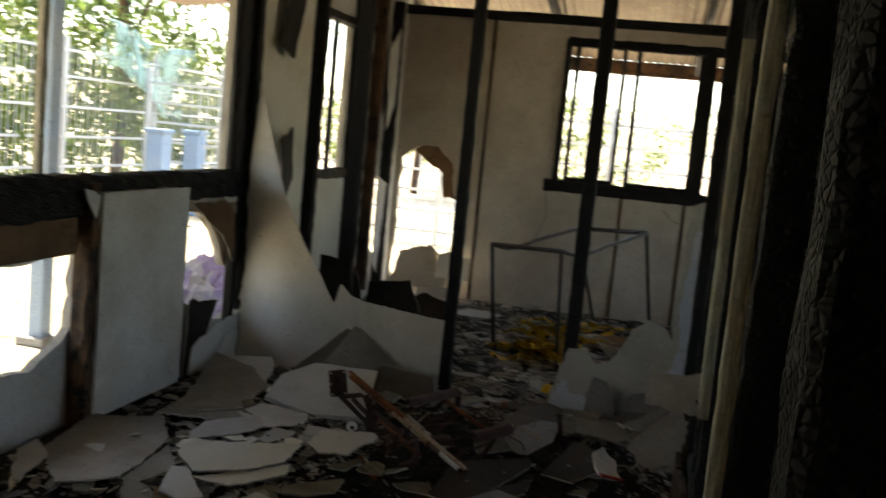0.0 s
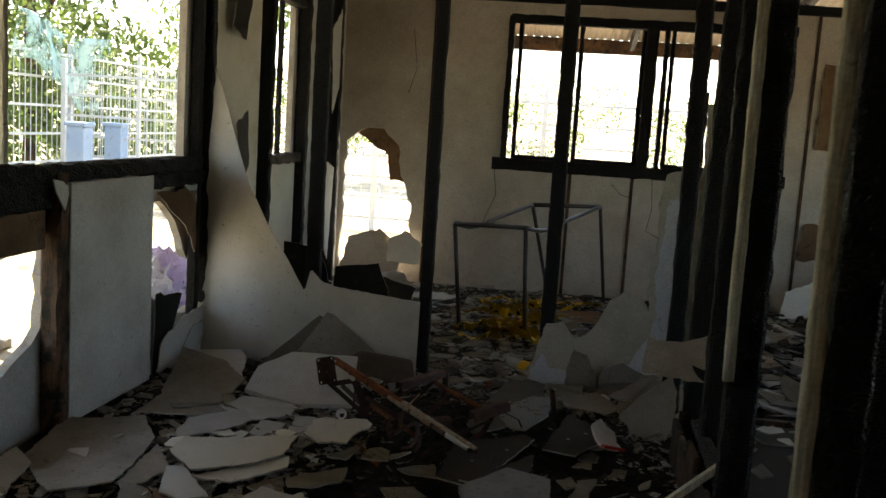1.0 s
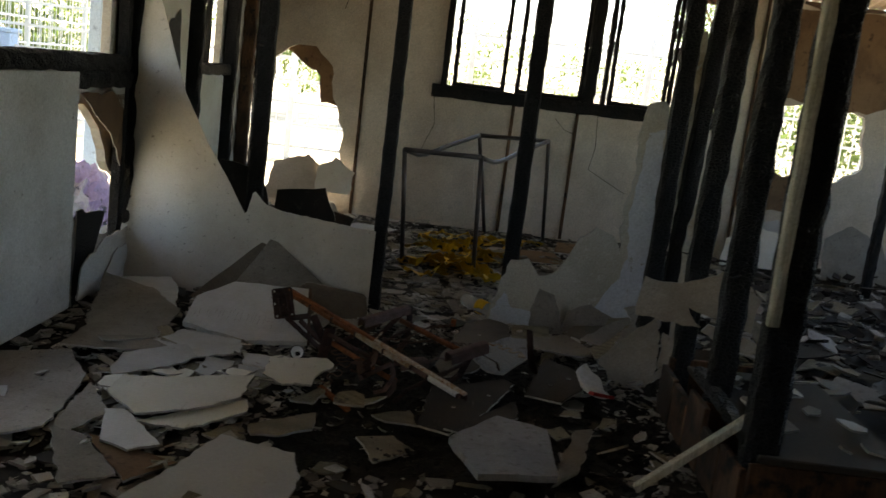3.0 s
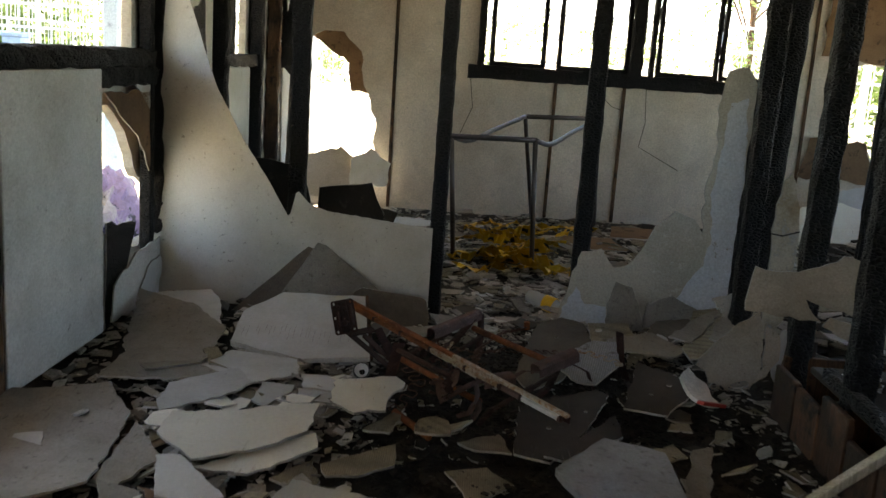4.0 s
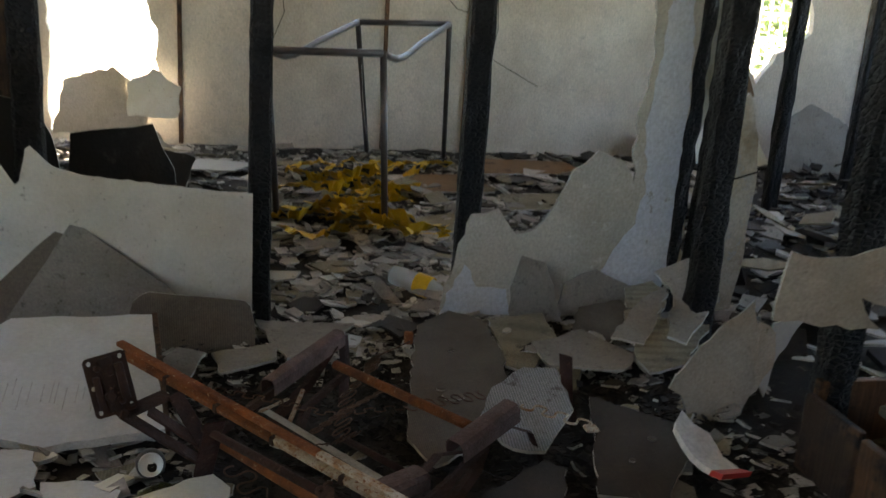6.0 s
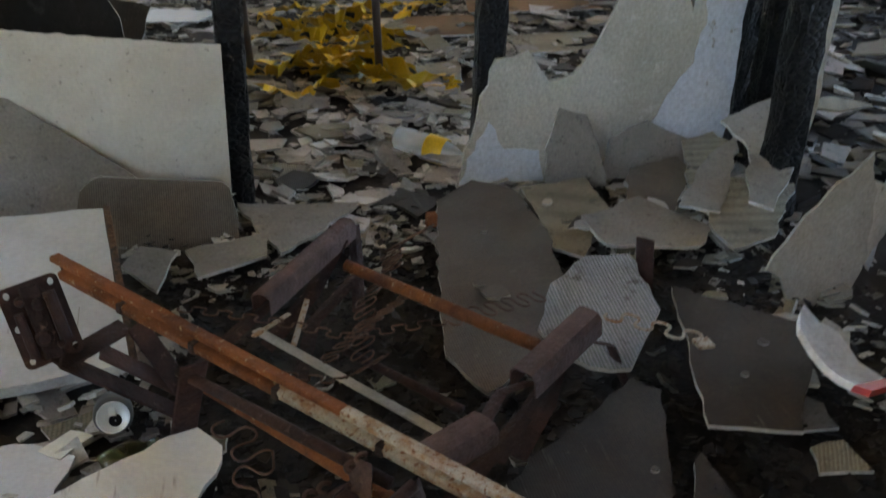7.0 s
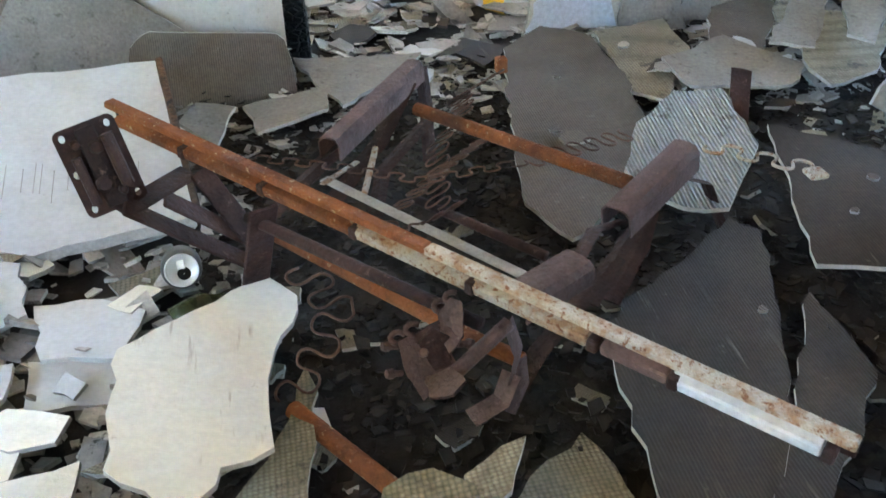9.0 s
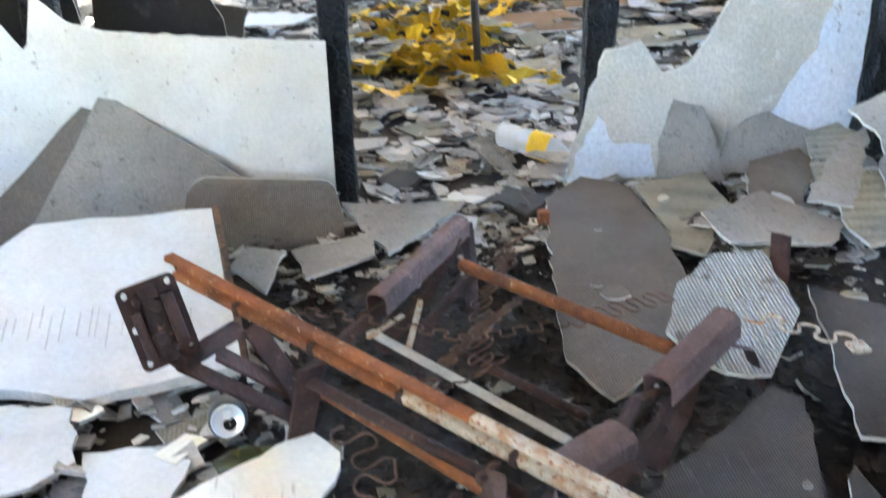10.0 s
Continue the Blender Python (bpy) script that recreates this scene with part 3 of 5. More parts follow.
# veranda outside the side wall
ver = link("veranda_roof", corrugated(-3.4, -1.72, 0.2, 7.6, 0.0), IRON, smooth=True)
for v in ver.data.vertices:
    v.co.z = 2.16 + (v.co.x + 3.4) * 0.10 + 0.009 * math.sin(v.co.x * 82)
tagged(ver, "corrugated veranda roof sheet", "roof", kind="structure")
for y in (1.4, 5.1, 7.7):
    post = thing("veranda_post", "pale blue painted veranda post", "post", pose(-2.72, y - 0.2, -0.06), "veranda posts", "structure")
    part("shaft", boxed(-0.045, 0.045, -0.045, 0.045, 0, 2.28, None, 0.006), BLUE, post)
    part("foot", boxed(-0.09, 0.09, -0.09, 0.09, 0, 0.05, None, 0.006), CONCRETE, post)
tagged(link("veranda_beam", rough_bar((-2.72, 0.3, 2.19), (-2.72, 7.6, 2.19), 0.05, 0.1, 3, 0.003, 0.3), SCORCH), "weathered veranda beam", "beam", kind="structure")

# ---- the partitions
stud_list = [(-1.605, 4.925, 0.05, 0.05, 0), (-1.01, 5.07, 0.075, 0.06, 0), (-0.40, 4.97, 0.06, 0.06, 0), (0.215, 5.075, 0.07, 0.06, 0), (0.965, 5.06, 0.07, 0.07, 0), (0.80, 4.68, 0.075, 0.07, 0.0),
             (0.80, 4.06, 0.07, 0.07, 0), (0.80, 3.60, 0.075, 0.075, 0), (0.787, 3.15, 0.085, 0.09, 0), (0.745, 2.14, 0.08, 0.08, 0), (1.02, 2.70, 0.10, 0.09, 0), (0.71, 1.30, 0.12, 0.10, 0), (0.86, 0.72, 0.10, 0.10, 0),
             (1.95, 6.3, 0.06, 0.06, 0), (2.75, 6.9, 0.06, 0.06, 0)]
for k, (x, y, w, d, z) in enumerate(stud_list):
    lean = 0.07 if k == 4 else 0.02 * math.sin(k * 2.3) if k > 3 else 0
    ob = link("wall_stud", rough_bar((x, y, z), (x + lean, y, roof_z(y) - 0.12), w, d, 40 + k, 0.0042 if k > 3 else 0.003), CHAR)
    tagged(ob, "charred timber wall stud with cracked black surface", "stud", "partition studs")
for a, b in (((-1.6, 5.03, 2.3), (0.95, 5.03, 2.3)), ((0.8, 0.2, 2.32), (0.8, 5.0, 2.32))):
    tagged(link("top_rail", rough_bar(a, b, 0.06, 0.08, 77, 0.006, 0.1), CHAR), "charred partition top rail", "rail", kind="structure")
for x, y, z0, z1 in ((0.732, 3.08, 0.60, 1.66), (0.692, 2.12, 0.05, 2.35)):
    bm = rough_bar((x, y, z0), (x - 0.01, y, z1), 0.026, 0.03, 15, 0.002)
    tagged(link("batten", bm, POLE, smooth=True), "cream painted batten fixed to a charred stud", "batten", "cream battens")
ob = link("torn_panel_strip", upright(plate([jag([(0, 1.55), (0.07, 1.62), (0.09, 1.78), (0.06, 1.86), (0.08, 2.3), (0, 2.3)], 0.06, 0.008, rng)], 0.008), pose(0.71, 2.11, 0)), [CREAM, EDGE])
tagged(ob, "cream strip of torn wall board on a stud", "board strip")

# the torn sheet that is left of the partition
high = steps([(-1.66, 1.68), (-1.60, 1.60), (-1.50, 1.36), (-1.42, 1.15), (-1.33, 0.90), (-1.22, 0.71), (-1.11, 0.55), (-1.015, 0.39), (-0.985, 0.51), (-0.93, 0.45), (-0.84, 0.43), (-0.42, 0.39)])
bm = curtain(110, 26, lambda x: 0.0, lambda x: high(x) + 0.006 * noise.noise((x * 9, 0, 0)) + 0.004 * noise.noise((x * 40, 3, 0)), -1.60, -0.42,
             lambda x, z: 4.97 - 0.05 * math.exp(-((x + 1.25) / 0.22) ** 2) * math.exp(-((z - 0.25) / 0.35) ** 2) + 0.12 * max(0, z - 0.6) ** 2 + 0.03 * math.sin(z * 3 + x * 4) - 0.03 * (x + 1.64))
tagged(link("partition_sheet", bm, [SHEET, EDGE], smooth=False), "torn and buckled off-white partition sheet", "wall sheet")
# flaking plaster sheet beside the doorway
rng = random.Random(31)
loop = jag([(0.12, 0.0), (0.17, 0.2), (0.21, 0.32), (0.29, 0.34), (0.35, 0.26), (0.43, 0.30), (0.51, 0.46), (0.58, 0.52), (0.66, 0.49), (0.70, 0.43), (0.69, 0.60), (0.72, 0.78), (0.70, 0.95), (0.73, 1.10), (0.80, 1.12), (0.86, 1.03), (0.85, 0.7), (0.88, 0.3), (0.84, 0.0)], 0.035, 0.008, rng)
plaster = link("plaster_sheet", upright(plate([loop], 0.012), pose(0, 5.0, 0)), [PLASTER, EDGE])
tagged(plaster, "broken plastered sheet with flaking pale blue paint", "wall sheet")
for patch in ([(0.125, 0.01), (0.17, 0.12), (0.20, 0.17), (0.24, 0.10), (0.33, 0.09), (0.35, 0.01)], [(0.62, 0.02), (0.60, 0.10), (0.66, 0.22), (0.72, 0.30), (0.74, 0.42), (0.715, 0.60), (0.735, 0.78), (0.75, 0.98), (0.82, 1.0), (0.84, 0.7), (0.86, 0.3), (0.82, 0.02)]):
    part("paint_patch", upright(plate([jag(patch, 0.025, 0.007, rng)], 0.002), pose(0, 4.997, 0)), [BLUEWASH, BLUEWASH], plaster, "pale blue paint layer")
loop = jag([(0.87, 0.0), (0.95, 0.0), (0.945, 0.24), (0.935, 0.44), (0.965, 0.65), (0.985, 0.80), (1.0, 1.16), (0.965, 1.46), (0.90, 1.45), (0.915, 1.16), (0.885, 0.76), (0.885, 0.44)], 0.05, 0.010, rng)
strip = link("plaster_strip", upright(plate([loop], 0.015), pose(0, 5.12, 0)), [STAINED, EDGE])
tagged(strip, "standing strip of cream plaster board with brown stains", "wall sheet")
loop = jag([(0.99, 0.0), (1.08, 0.0), (1.095, 0.27), (1.10, 0.47), (1.06, 0.665), (1.035, 0.71), (1.01, 0.68), (0.985, 0.47), (0.995, 0.27)], 0.05, 0.008, rng)
strip = link("plaster_strip", upright(plate([loop], 0.015), pose(0, 5.0, 0)), [STAINED, EDGE])
tagged(strip, "cracked strip of cream plaster board standing by a stud", "wall sheet")
part("crack", sweep([(0.985, 4.999, 0.455), (1.03, 4.999, 0.448), (1.10, 4.999, 0.47)], 0.003, 4), HOLE, strip)
tagged(link("charred_batten", rough_bar((0.845, 4.98, 0.0), (0.87, 4.98, 1.5), 0.028, 0.03, 71, 0.006), CHAR), "thin charred batten at the edge of the plaster sheet", "batten")


# ---- broken boards on the floor, each an object of its own
def shard(name, label, mats, at, tilt, loop, seed, th=0.006, curl=0.0, amp=0.006, group="broken wall boards"):
    rng = random.Random(seed)
    ob = link(name, plate([jag(loop, 0.03, amp, rng)], th, tilt, curl), mats)
    ob.location = at
    return tagged(ob, label, "board piece", group)


PIECES = [
    ("cream", (-0.54, 3.79, 0.075), (-0.16, -0.07), [(-0.12, 0.08), (0.05, 0.24), (0.09, 0.19), (0.05, 0.05), (0.05, -0.1), (0.0, -0.13), (-0.03, -0.2), (-0.11, -0.13)]),
    ("dark", (0.01, 3.75, 0.061), (-0.09, 0.08), [(-0.11, 0.06), (0.15, 0.27), (0.19, 0.24), (0.08, -0.05), (-0.04, -0.26), (-0.14, -0.24), (-0.12, -0.01)]),
    ("dark", (0.36, 4.02, 0.077), (0.04, 0.11), [(-0.03, 0.22), (0.15, 0.06), (0.0, -0.16), (-0.13, -0.12)]),
    ("dark", (0.08, 3.63, 0.052), (-0.05, 0.0), [(0.12, 0.23), (0.12, 0.07), (-0.08, -0.15), (-0.13, -0.13), (-0.04, -0.02)]),
    ("umber", (0.07, 4.48, 0.045), (0.05, 0.01), [(-0.04, 0.34), (-0.14, -0.16), (-0.16, -0.29), (-0.12, -0.41), (-0.02, -0.34), (0.12, -0.08), (0.15, 0.1), (0.15, 0.36), (0.07, 0.44)]),
    ("ribbed", (0.16, 4.14, 0.118), (0.16, 0.24), [(-0.11, 0.0), (-0.06, 0.09), (0.02, 0.14), (0.09, 0.12), (0.09, -0.02), (0.0, -0.12), (-0.06, -0.10)]),
    ("comb", (-0.35, 3.56, 0.10), (0.16, 0.16), [(-0.04, 0.03), (0.01, 0.04), (0.04, 0.01), (0.05, -0.06), (-0.05, -0.03)]),
    ("comb", (-0.28, 3.59, 0.087), (0.18, -0.11), [(-0.03, 0.02), (0.04, 0.05), (0.01, -0.02), (-0.02, -0.04)]),
    ("comb", (-0.20, 3.59, 0.038), (-0.02, -0.06), [(0.04, 0.1), (0.07, -0.05), (-0.03, -0.05), (-0.08, 0.0)]),
    ("tan", (-0.48, 3.72, 0.042), (0.09, -0.05), [(0.03, 0.14), (0.04, 0.09), (0.01, -0.12), (-0.07, -0.09), (-0.02, -0.01)]),
    ("white", (-0.72, 4.01, 0.032), (0.0, 0.0), [(-0.08, 0.06), (0.01, 0.06), (0.07, 0.02), (0.05, -0.08), (-0.05, -0.06)]),
    ("white", (-0.73, 3.91, 0.022), (0.0, 0.03), [(-0.06, 0.05), (0.05, 0.04), (0.06, -0.05), (-0.05, -0.04)]),
    ("grey", (-0.58, 4.57, 0.06), (-0.06, 0.10), [(-0.05, -0.01), (-0.02, 0.06), (0.05, 0.04), (0.02, -0.1)]),
    ("grey", (-0.43, 4.64, 0.035), (0.06, 0.01), [(-0.09, 0.04), (0.08, 0.08), (0.07, -0.03), (-0.06, -0.09)]),
    ("grey", (-0.29, 4.78, 0.037), (0.03, -0.02), [(-0.12, 0.12), (0.15, 0.06), (-0.04, -0.18)]),
    ("grey", (0.44, 4.57, 0.06), (0.0, 0.10), [(-0.13, 0.06), (0.03, 0.13), (0.14, -0.03), (0.07, -0.09), (-0.12, -0.06)]),
    ("comb", (0.31, 4.69, 0.05), (0.02, 0.06), [(-0.07, 0.15), (0.1, 0.18), (0.09, 0.0), (-0.04, -0.19), (-0.09, -0.14)]),
    ("comb", (0.64, 4.55, 0.09), (0.02, 0.18), [(-0.07, 0.04), (0.04, 0.14), (0.18, 0.09), (0.03, -0.09), (-0.08, -0.12), (-0.09, -0.06)]),
    ("white", (-1.06, 3.81, 0.055), (-0.05, 0.08), [(-0.1, -0.1), (-0.1, 0.02), (0.07, 0.18), (0.14, 0.09), (0.07, -0.03), (-0.07, -0.16)]),
    ("grey", (-1.31, 4.33, 0.040), (0.0, 0.03), [(-0.25, 0.39), (-0.02, 0.33), (0.16, 0.13), (0.19, -0.29), (0.05, -0.43), (-0.13, -0.13)]),
    ("white", (-1.33, 4.69, 0.06), (0.03, 0.06), [(-0.23, 0.13), (0.01, 0.21), (0.1, 0.02), (0.16, -0.24), (-0.03, -0.11)]),
    ("grey", (-1.26, 4.0, 0.055), (-0.02, 0.05), [(-0.13, -0.15), (-0.12, 0.22), (0.25, -0.07)]),
    ("grey", (-1.36, 3.45, 0.024), (0.02, 0.02), [(-0.21, -0.09), (-0.25, 0.25), (0.03, 0.35), (0.15, 0.18), (0.21, -0.27), (0.07, -0.42)]),
    ("grey", (-1.11, 3.33, 0.034), (-0.05, 0.04), [(-0.05, -0.13), (-0.05, 0.22), (0.07, 0.05), (0.02, -0.13)]),
    ("cream", (-0.84, 3.54, 0.06), (-0.02, 0.05), [(-0.23, 0.03), (0.08, 0.16), (0.16, 0.17), (0.15, 0.0), (0.06, -0.1), (-0.1, -0.23), (-0.23, -0.1)]),
    ("cream", (-0.77, 3.42, 0.04), (0.0, 0.06), [(-0.17, -0.11), (-0.02, 0.05), (0.1, 0.13), (0.12, 0.05), (-0.03, -0.11)]),
    ("white", (-0.94, 3.22, 0.05), (0.01, 0.06), [(-0.04, -0.07), (-0.1, 0.12), (-0.04, 0.13), (0.12, -0.06), (0.05, -0.11)]),
    ("white", (-0.95, 4.08, 0.045), (-0.01, 0.06), [(-0.18, -0.04), (-0.11, 0.12), (0.12, 0.08), (0.15, -0.04), (0.02, -0.13)]),
    ("white", (-0.85, 3.86, 0.04), (-0.09, 0.06), [(-0.05, -0.07), (-0.05, 0.07), (0.05, 0.08), (0.05, 0.02), (0.0, -0.09)]),
    ("white", (-0.61, 2.99, 0.04), (0.02, 0.04), [(-0.25, -0.19), (-0.16, 0.01), (-0.07, 0.28), (0.15, 0.21), (0.19, 0.08), (0.18, -0.15), (-0.04, -0.24)]),
    ("grey", (-1.0, 3.05, 0.04), (-0.02, 0.02), [(-0.13, 0.14), (-0.02, 0.11), (0.13, -0.08), (0.02, -0.17)]),
    ("brown", (-0.88, 3.09, 0.03), (0.0, 0.02), [(-0.16, 0.12), (0.13, 0.01), (0.03, -0.13)]),
    ("white", (-1.55, 3.2, 0.04), (-0.04, 0.06), [(0.12, -0.22), (-0.06, 0.06), (-0.06, 0.17), (0.06, 0.07), (0.08, -0.08)]),
    ("tan", (-0.53, 3.40, 0.04), (0.0, 0.05), [(-0.1, -0.01), (0.08, 0.13), (0.09, 0.01), (0.0, -0.06), (-0.08, -0.07)]),
    ("tan", (-0.67, 3.34, 0.02), (0.0, 0.0), [(-0.08, -0.01), (0.01, 0.11), (0.05, -0.01), (0.02, -0.09)]),
    ("comb", (-0.22, 3.39, 0.024), (0.0, 0.02), [(-0.09, 0.04), (0.02, 0.08), (0.09, -0.01), (-0.02, -0.12)]),
    ("grey", (0.34, 3.40, 0.05), (0.0, 0.04), [(0.03, 0.19), (0.09, 0.21), (0.02, -0.06), (-0.08, -0.22), (-0.06, -0.11)]),
    ("grey", (0.65, 4.69, 0.12), (0.04, 0.22), [(-0.14, -0.1), (0.0, 0.06), (0.15, 0.17), (0.04, 0.01), (-0.06, -0.14)]),
    ("umber", (0.55, 4.77, 0.07), (0.0, 0.10), [(-0.03, 0.1), (0.12, 0.15), (0.12, 0.08), (-0.07, -0.2), (-0.14, -0.13)]),
    ("grey", (0.77, 4.71, 0.16), (0.10, 0.26), [(-0.04, 0.14), (0.17, 0.2), (0.09, -0.02), (-0.08, -0.2), (-0.12, -0.16), (-0.02, 0.03)]),
    ("tan", (0.73, 4.87, 0.10), (0.0, 0.22), [(-0.04, 0.08), (0.06, 0.11), (0.09, 0.04), (-0.01, -0.11), (-0.11, -0.12)]),
    ("tan", (0.27, 5.96, 0.025), (0.0, 0.0), [(-0.14, 0.11), (0.15, 0.22), (0.05, -0.22), (-0.06, -0.11)]),
    ("white", (-0.62, 7.0, 0.04), (0.05, 0.05), [(-0.2, -0.05), (0.1, -0.12), (0.2, 0.02), (-0.1, 0.15)]),
    ("tan", (-0.95, 6.7, 0.06), (0.1, 0.08), [(-0.2, -0.15), (0.2, -0.12), (0.16, 0.12), (-0.15, 0.2)]),
    ("tan", (0.9, 6.4, 0.03), (0.0, 0.03), [(-0.22, -0.15), (0.2, -0.1), (0.16, 0.16), (-0.2, 0.12)]),
    ("brown", (0.45, 6.75, 0.03), (0.0, 0.02), [(-0.25, -0.2), (0.25, -0.15), (0.2, 0.2), (-0.22, 0.16)]),
    ("brown", (1.0, 7.1, 0.05), (0.0, 0.05), [(-0.35, -0.16), (0.3, -0.12), (0.25, 0.14), (-0.3, 0.16)]),
    ("tan", (1.5, 6.5, 0.05), (0.05, 0.05), [(-0.3, -0.16), (0.3, -0.12), (0.15, 0.2), (-0.3, 0.16)]),
]
KINDS = {"umber": ([UMBER, EDGE], "brown-grey pressed board piece lying on rubble"), "cream": ([CREAM, EDGE], "curled cream painted board flake lying on rubble"), "dark": ([DARK, EDGE], "soot-blackened board piece lying on the floor"), "comb": ([COMB, EDGE], "grey-brown board piece showing its knobbly pressed back"),
         "ribbed": ([RIBBED, EDGE], "bluish grey ribbed board piece leaning on debris"), "tan": ([COMB, EDGE], "tan board fragment lying on the floor"), "white": ([WHITE, EDGE], "dirty white painted board fragment on the floor"),
         "grey": ([GREY, EDGE], "dusty grey fibre board fragment on the floor"), "brown": ([BROWN, EDGE], "flat brown fibre sheet lying on the floor")}
for k, (kind, at, tilt, loop) in enumerate(PIECES):
    shard("board_piece", KINDS[kind][1], KINDS[kind][0], at, tilt, loop, 100 + k, 0.007, 0.25 if kind in ("cream", "grey") else 0.0)

# thick white board, leaning up towards the partition
rng = random.Random(61)
board = thing("thick_board", "thick white painted board with drip marks leaning on rubble", "board", pose(-0.86, 4.38, 0.105))
part("face", plate([jag([(-0.10, 0.19), (0.21, 0.20), (0.27, -0.15), (0.04, -0.19), (-0.22, -0.12), (-0.22, 0.06)], 0.05, 0.006, rng)], 0.018, (0.0, 0.34)), [WHITE, EDGE], board)
part("edge_strip", bar((0.215, 0.21, 0.062), (0.275, -0.15, -0.06), 0.012, 0.022), SCORCH, board, "scorched timber edge")
for k in range(22):
    x, y = -0.19 + 0.018 * k + rng.uniform(-0.006, 0.006), rng.uniform(-0.06, -0.02)
    part("drip_mark", boxed(x, x + 0.0009, y - rng.uniform(0.01, 0.05), y + 0.02, 0, 0.0006, Matrix(((1, 0, 0, 0), (0, 1, 0, 0), (0, 0.34, 1, 0.0006), (0, 0, 0, 1)))), GREY, board)

# leaning triangle, rolled sheet, standing pieces
ob = link("leaning_board", upright(plate([jag([(-1.08, 0.0), (-0.45, 0.0), (-0.885, 0.325)], 0.06, 0.003, rng)], 0.008), pose(0, 4.835, 0, -18, 0, 0)), [GREY, EDGE])
tagged(ob, "triangular grey board leaning against the partition sheet", "board piece")
ob = link("leaning_board", upright(plate([jag([(-1.23, 0.0), (-1.0, 0.0), (-0.88, 0.27), (-0.93, 0.285)], 0.06, 0.003, rng)], 0.008), pose(0, 4.86, 0, -14, 0, 0)), [UMBER, EDGE])
tagged(ob, "tan board leaning behind the grey triangle", "board piece")
for loop, y in (([(-1.25, 0.0), (-1.24, 0.59), (-1.04, 0.57), (-0.985, 0.42), (-0.97, 0.0)], 5.26), ([(-0.97, 0.0), (-0.955, 0.47), (-0.72, 0.505), (-0.655, 0.37), (-0.62, 0.0)], 5.30)):
    ob = link("leaning_board", upright(plate([jag(loop, 0.06, 0.006, rng)], 0.008), pose(0, y, 0, -3, 0, 0)), [SOOT, EDGE])
    tagged(ob, "burnt black board standing behind the partition sheet", "board piece")
bm = curtain(24, 8, steps([(-0.74, 0.045), (-0.66, 0.0), (-0.41, 0.01)]), steps([(-0.74, 0.05), (-0.725, 0.12), (-0.69, 0.142), (-0.55, 0.13), (-0.44, 0.118), (-0.42, 0.10), (-0.41, 0.05)]), -0.74, -0.41, lambda x, z: 4.73 + 0.5 * (x + 0.6) ** 2 + 1.0 * z - 2.2 * z * z, 0.006)
tagged(link("curved_sheet", bm, [UMBER, EDGE], smooth=True), "curved tan board resting at the foot of the partition", "board piece")
for loop, at, turn, tilt, mats, text in (
        ([(-0.15, 0.0), (-0.02, 0.0), (0.02, 0.09), (0.02, 0.22), (0.0, 0.295), (-0.14, 0.19), (-0.22, 0.09), (-0.185, 0.07)], (0.76, 4.30, 0.0), 6, -10, [TANB, EDGE], "tan board flake standing on edge in rubble"),
        ([(-0.05, 0.0), (0.02, 0.04), (0.06, 0.10), (0.055, 0.19), (0.0, 0.225), (0.005, 0.07)], (0.80, 4.355, 0.0), 10, -8, [TANB, EDGE], "pale board flake standing on edge in rubble"),
        ([(0.0, 0.0), (0.03, 0.11), (0.06, 0.16), (0.09, 0.21), (0.0, 0.20), (-0.03, 0.08)], (0.87, 4.41, 0.0), 6, -6, [WHITE, EDGE], "white board flake standing on edge in rubble"),
        ([(0.0, 0.0), (0.15, 0.0), (0.13, 0.08), (0.09, 0.18), (0.02, 0.20), (-0.01, 0.1)], (0.33, 4.91, 0.02), 0, -10, [GREY, EDGE], "grey flake leaning on the plaster sheet"),
        ([(0.0, 0.0), (0.22, 0.0), (0.24, 0.08), (0.12, 0.14), (0.02, 0.10)], (0.48, 4.93, 0.03), 4, -12, [GREY, EDGE], "grey flake leaning on the plaster sheet"),
        ([(0.0, 0.0), (0.105, -0.015), (0.235, -0.022), (0.18, 0.045), (0.41, -0.02), (0.425, 0.105), (0.365, 0.168), (0.275, 0.19), (0.21, 0.15), (0.11, 0.128), (0.015, 0.14)], (0.59, 3.985, 0.377), 0, 0, [TANB, EDGE], "bent tan board caught against a charred stud"),
        ([(0.0, 0.0), (0.05, -0.03), (0.17, -0.06), (0.21, -0.04), (0.19, -0.01), (0.02, 0.03)], (0.82, 3.95, 0.35), -4, 12, [TANB, EDGE], "torn tan lip hanging from the bent board"),
        ([(-0.5, 0.0), (-0.1, 0.0), (-0.06, 0.20), (-0.3, 0.26), (-0.52, 0.14)], (-0.62, 6.3, 0.02), -8, -35, [DARK, EDGE], "blackened board leaning behind the partition"),
        ([(0.0, 0.0), (0.7, 0.0), (0.62, 0.22), (0.3, 0.30), (0.05, 0.2)], (1.9, 7.4, 0.02), 5, -20, [CREAM, EDGE], "cream board leaning at the back wall"),
        ([(0.0, 0.0), (0.5, 0.0), (0.42, 0.3), (0.2, 0.42), (0.02, 0.3)], (2.6, 7.3, 0.02), -5, -25, [GREY, EDGE], "grey board leaning at the back wall"),
        ([(0.0, 0.0), (0.36, 0.0), (0.33, 0.40), (0.1, 0.34), (0.02, 0.2)], (2.15, 7.6, 0.0), -5, -12, [WHITE, EDGE], "white board leaning at the back wall")):
    ob = link("standing_flake", upright(plate([jag(loop, 0.03, 0.006, rng)], 0.007, (0, 0), min(0.6, 0.02 / max(x * x + y * y for x, y in loop))), pose(*at, tilt, 0, turn)), mats)
    tagged(ob, text, "board piece", "standing board flakes")

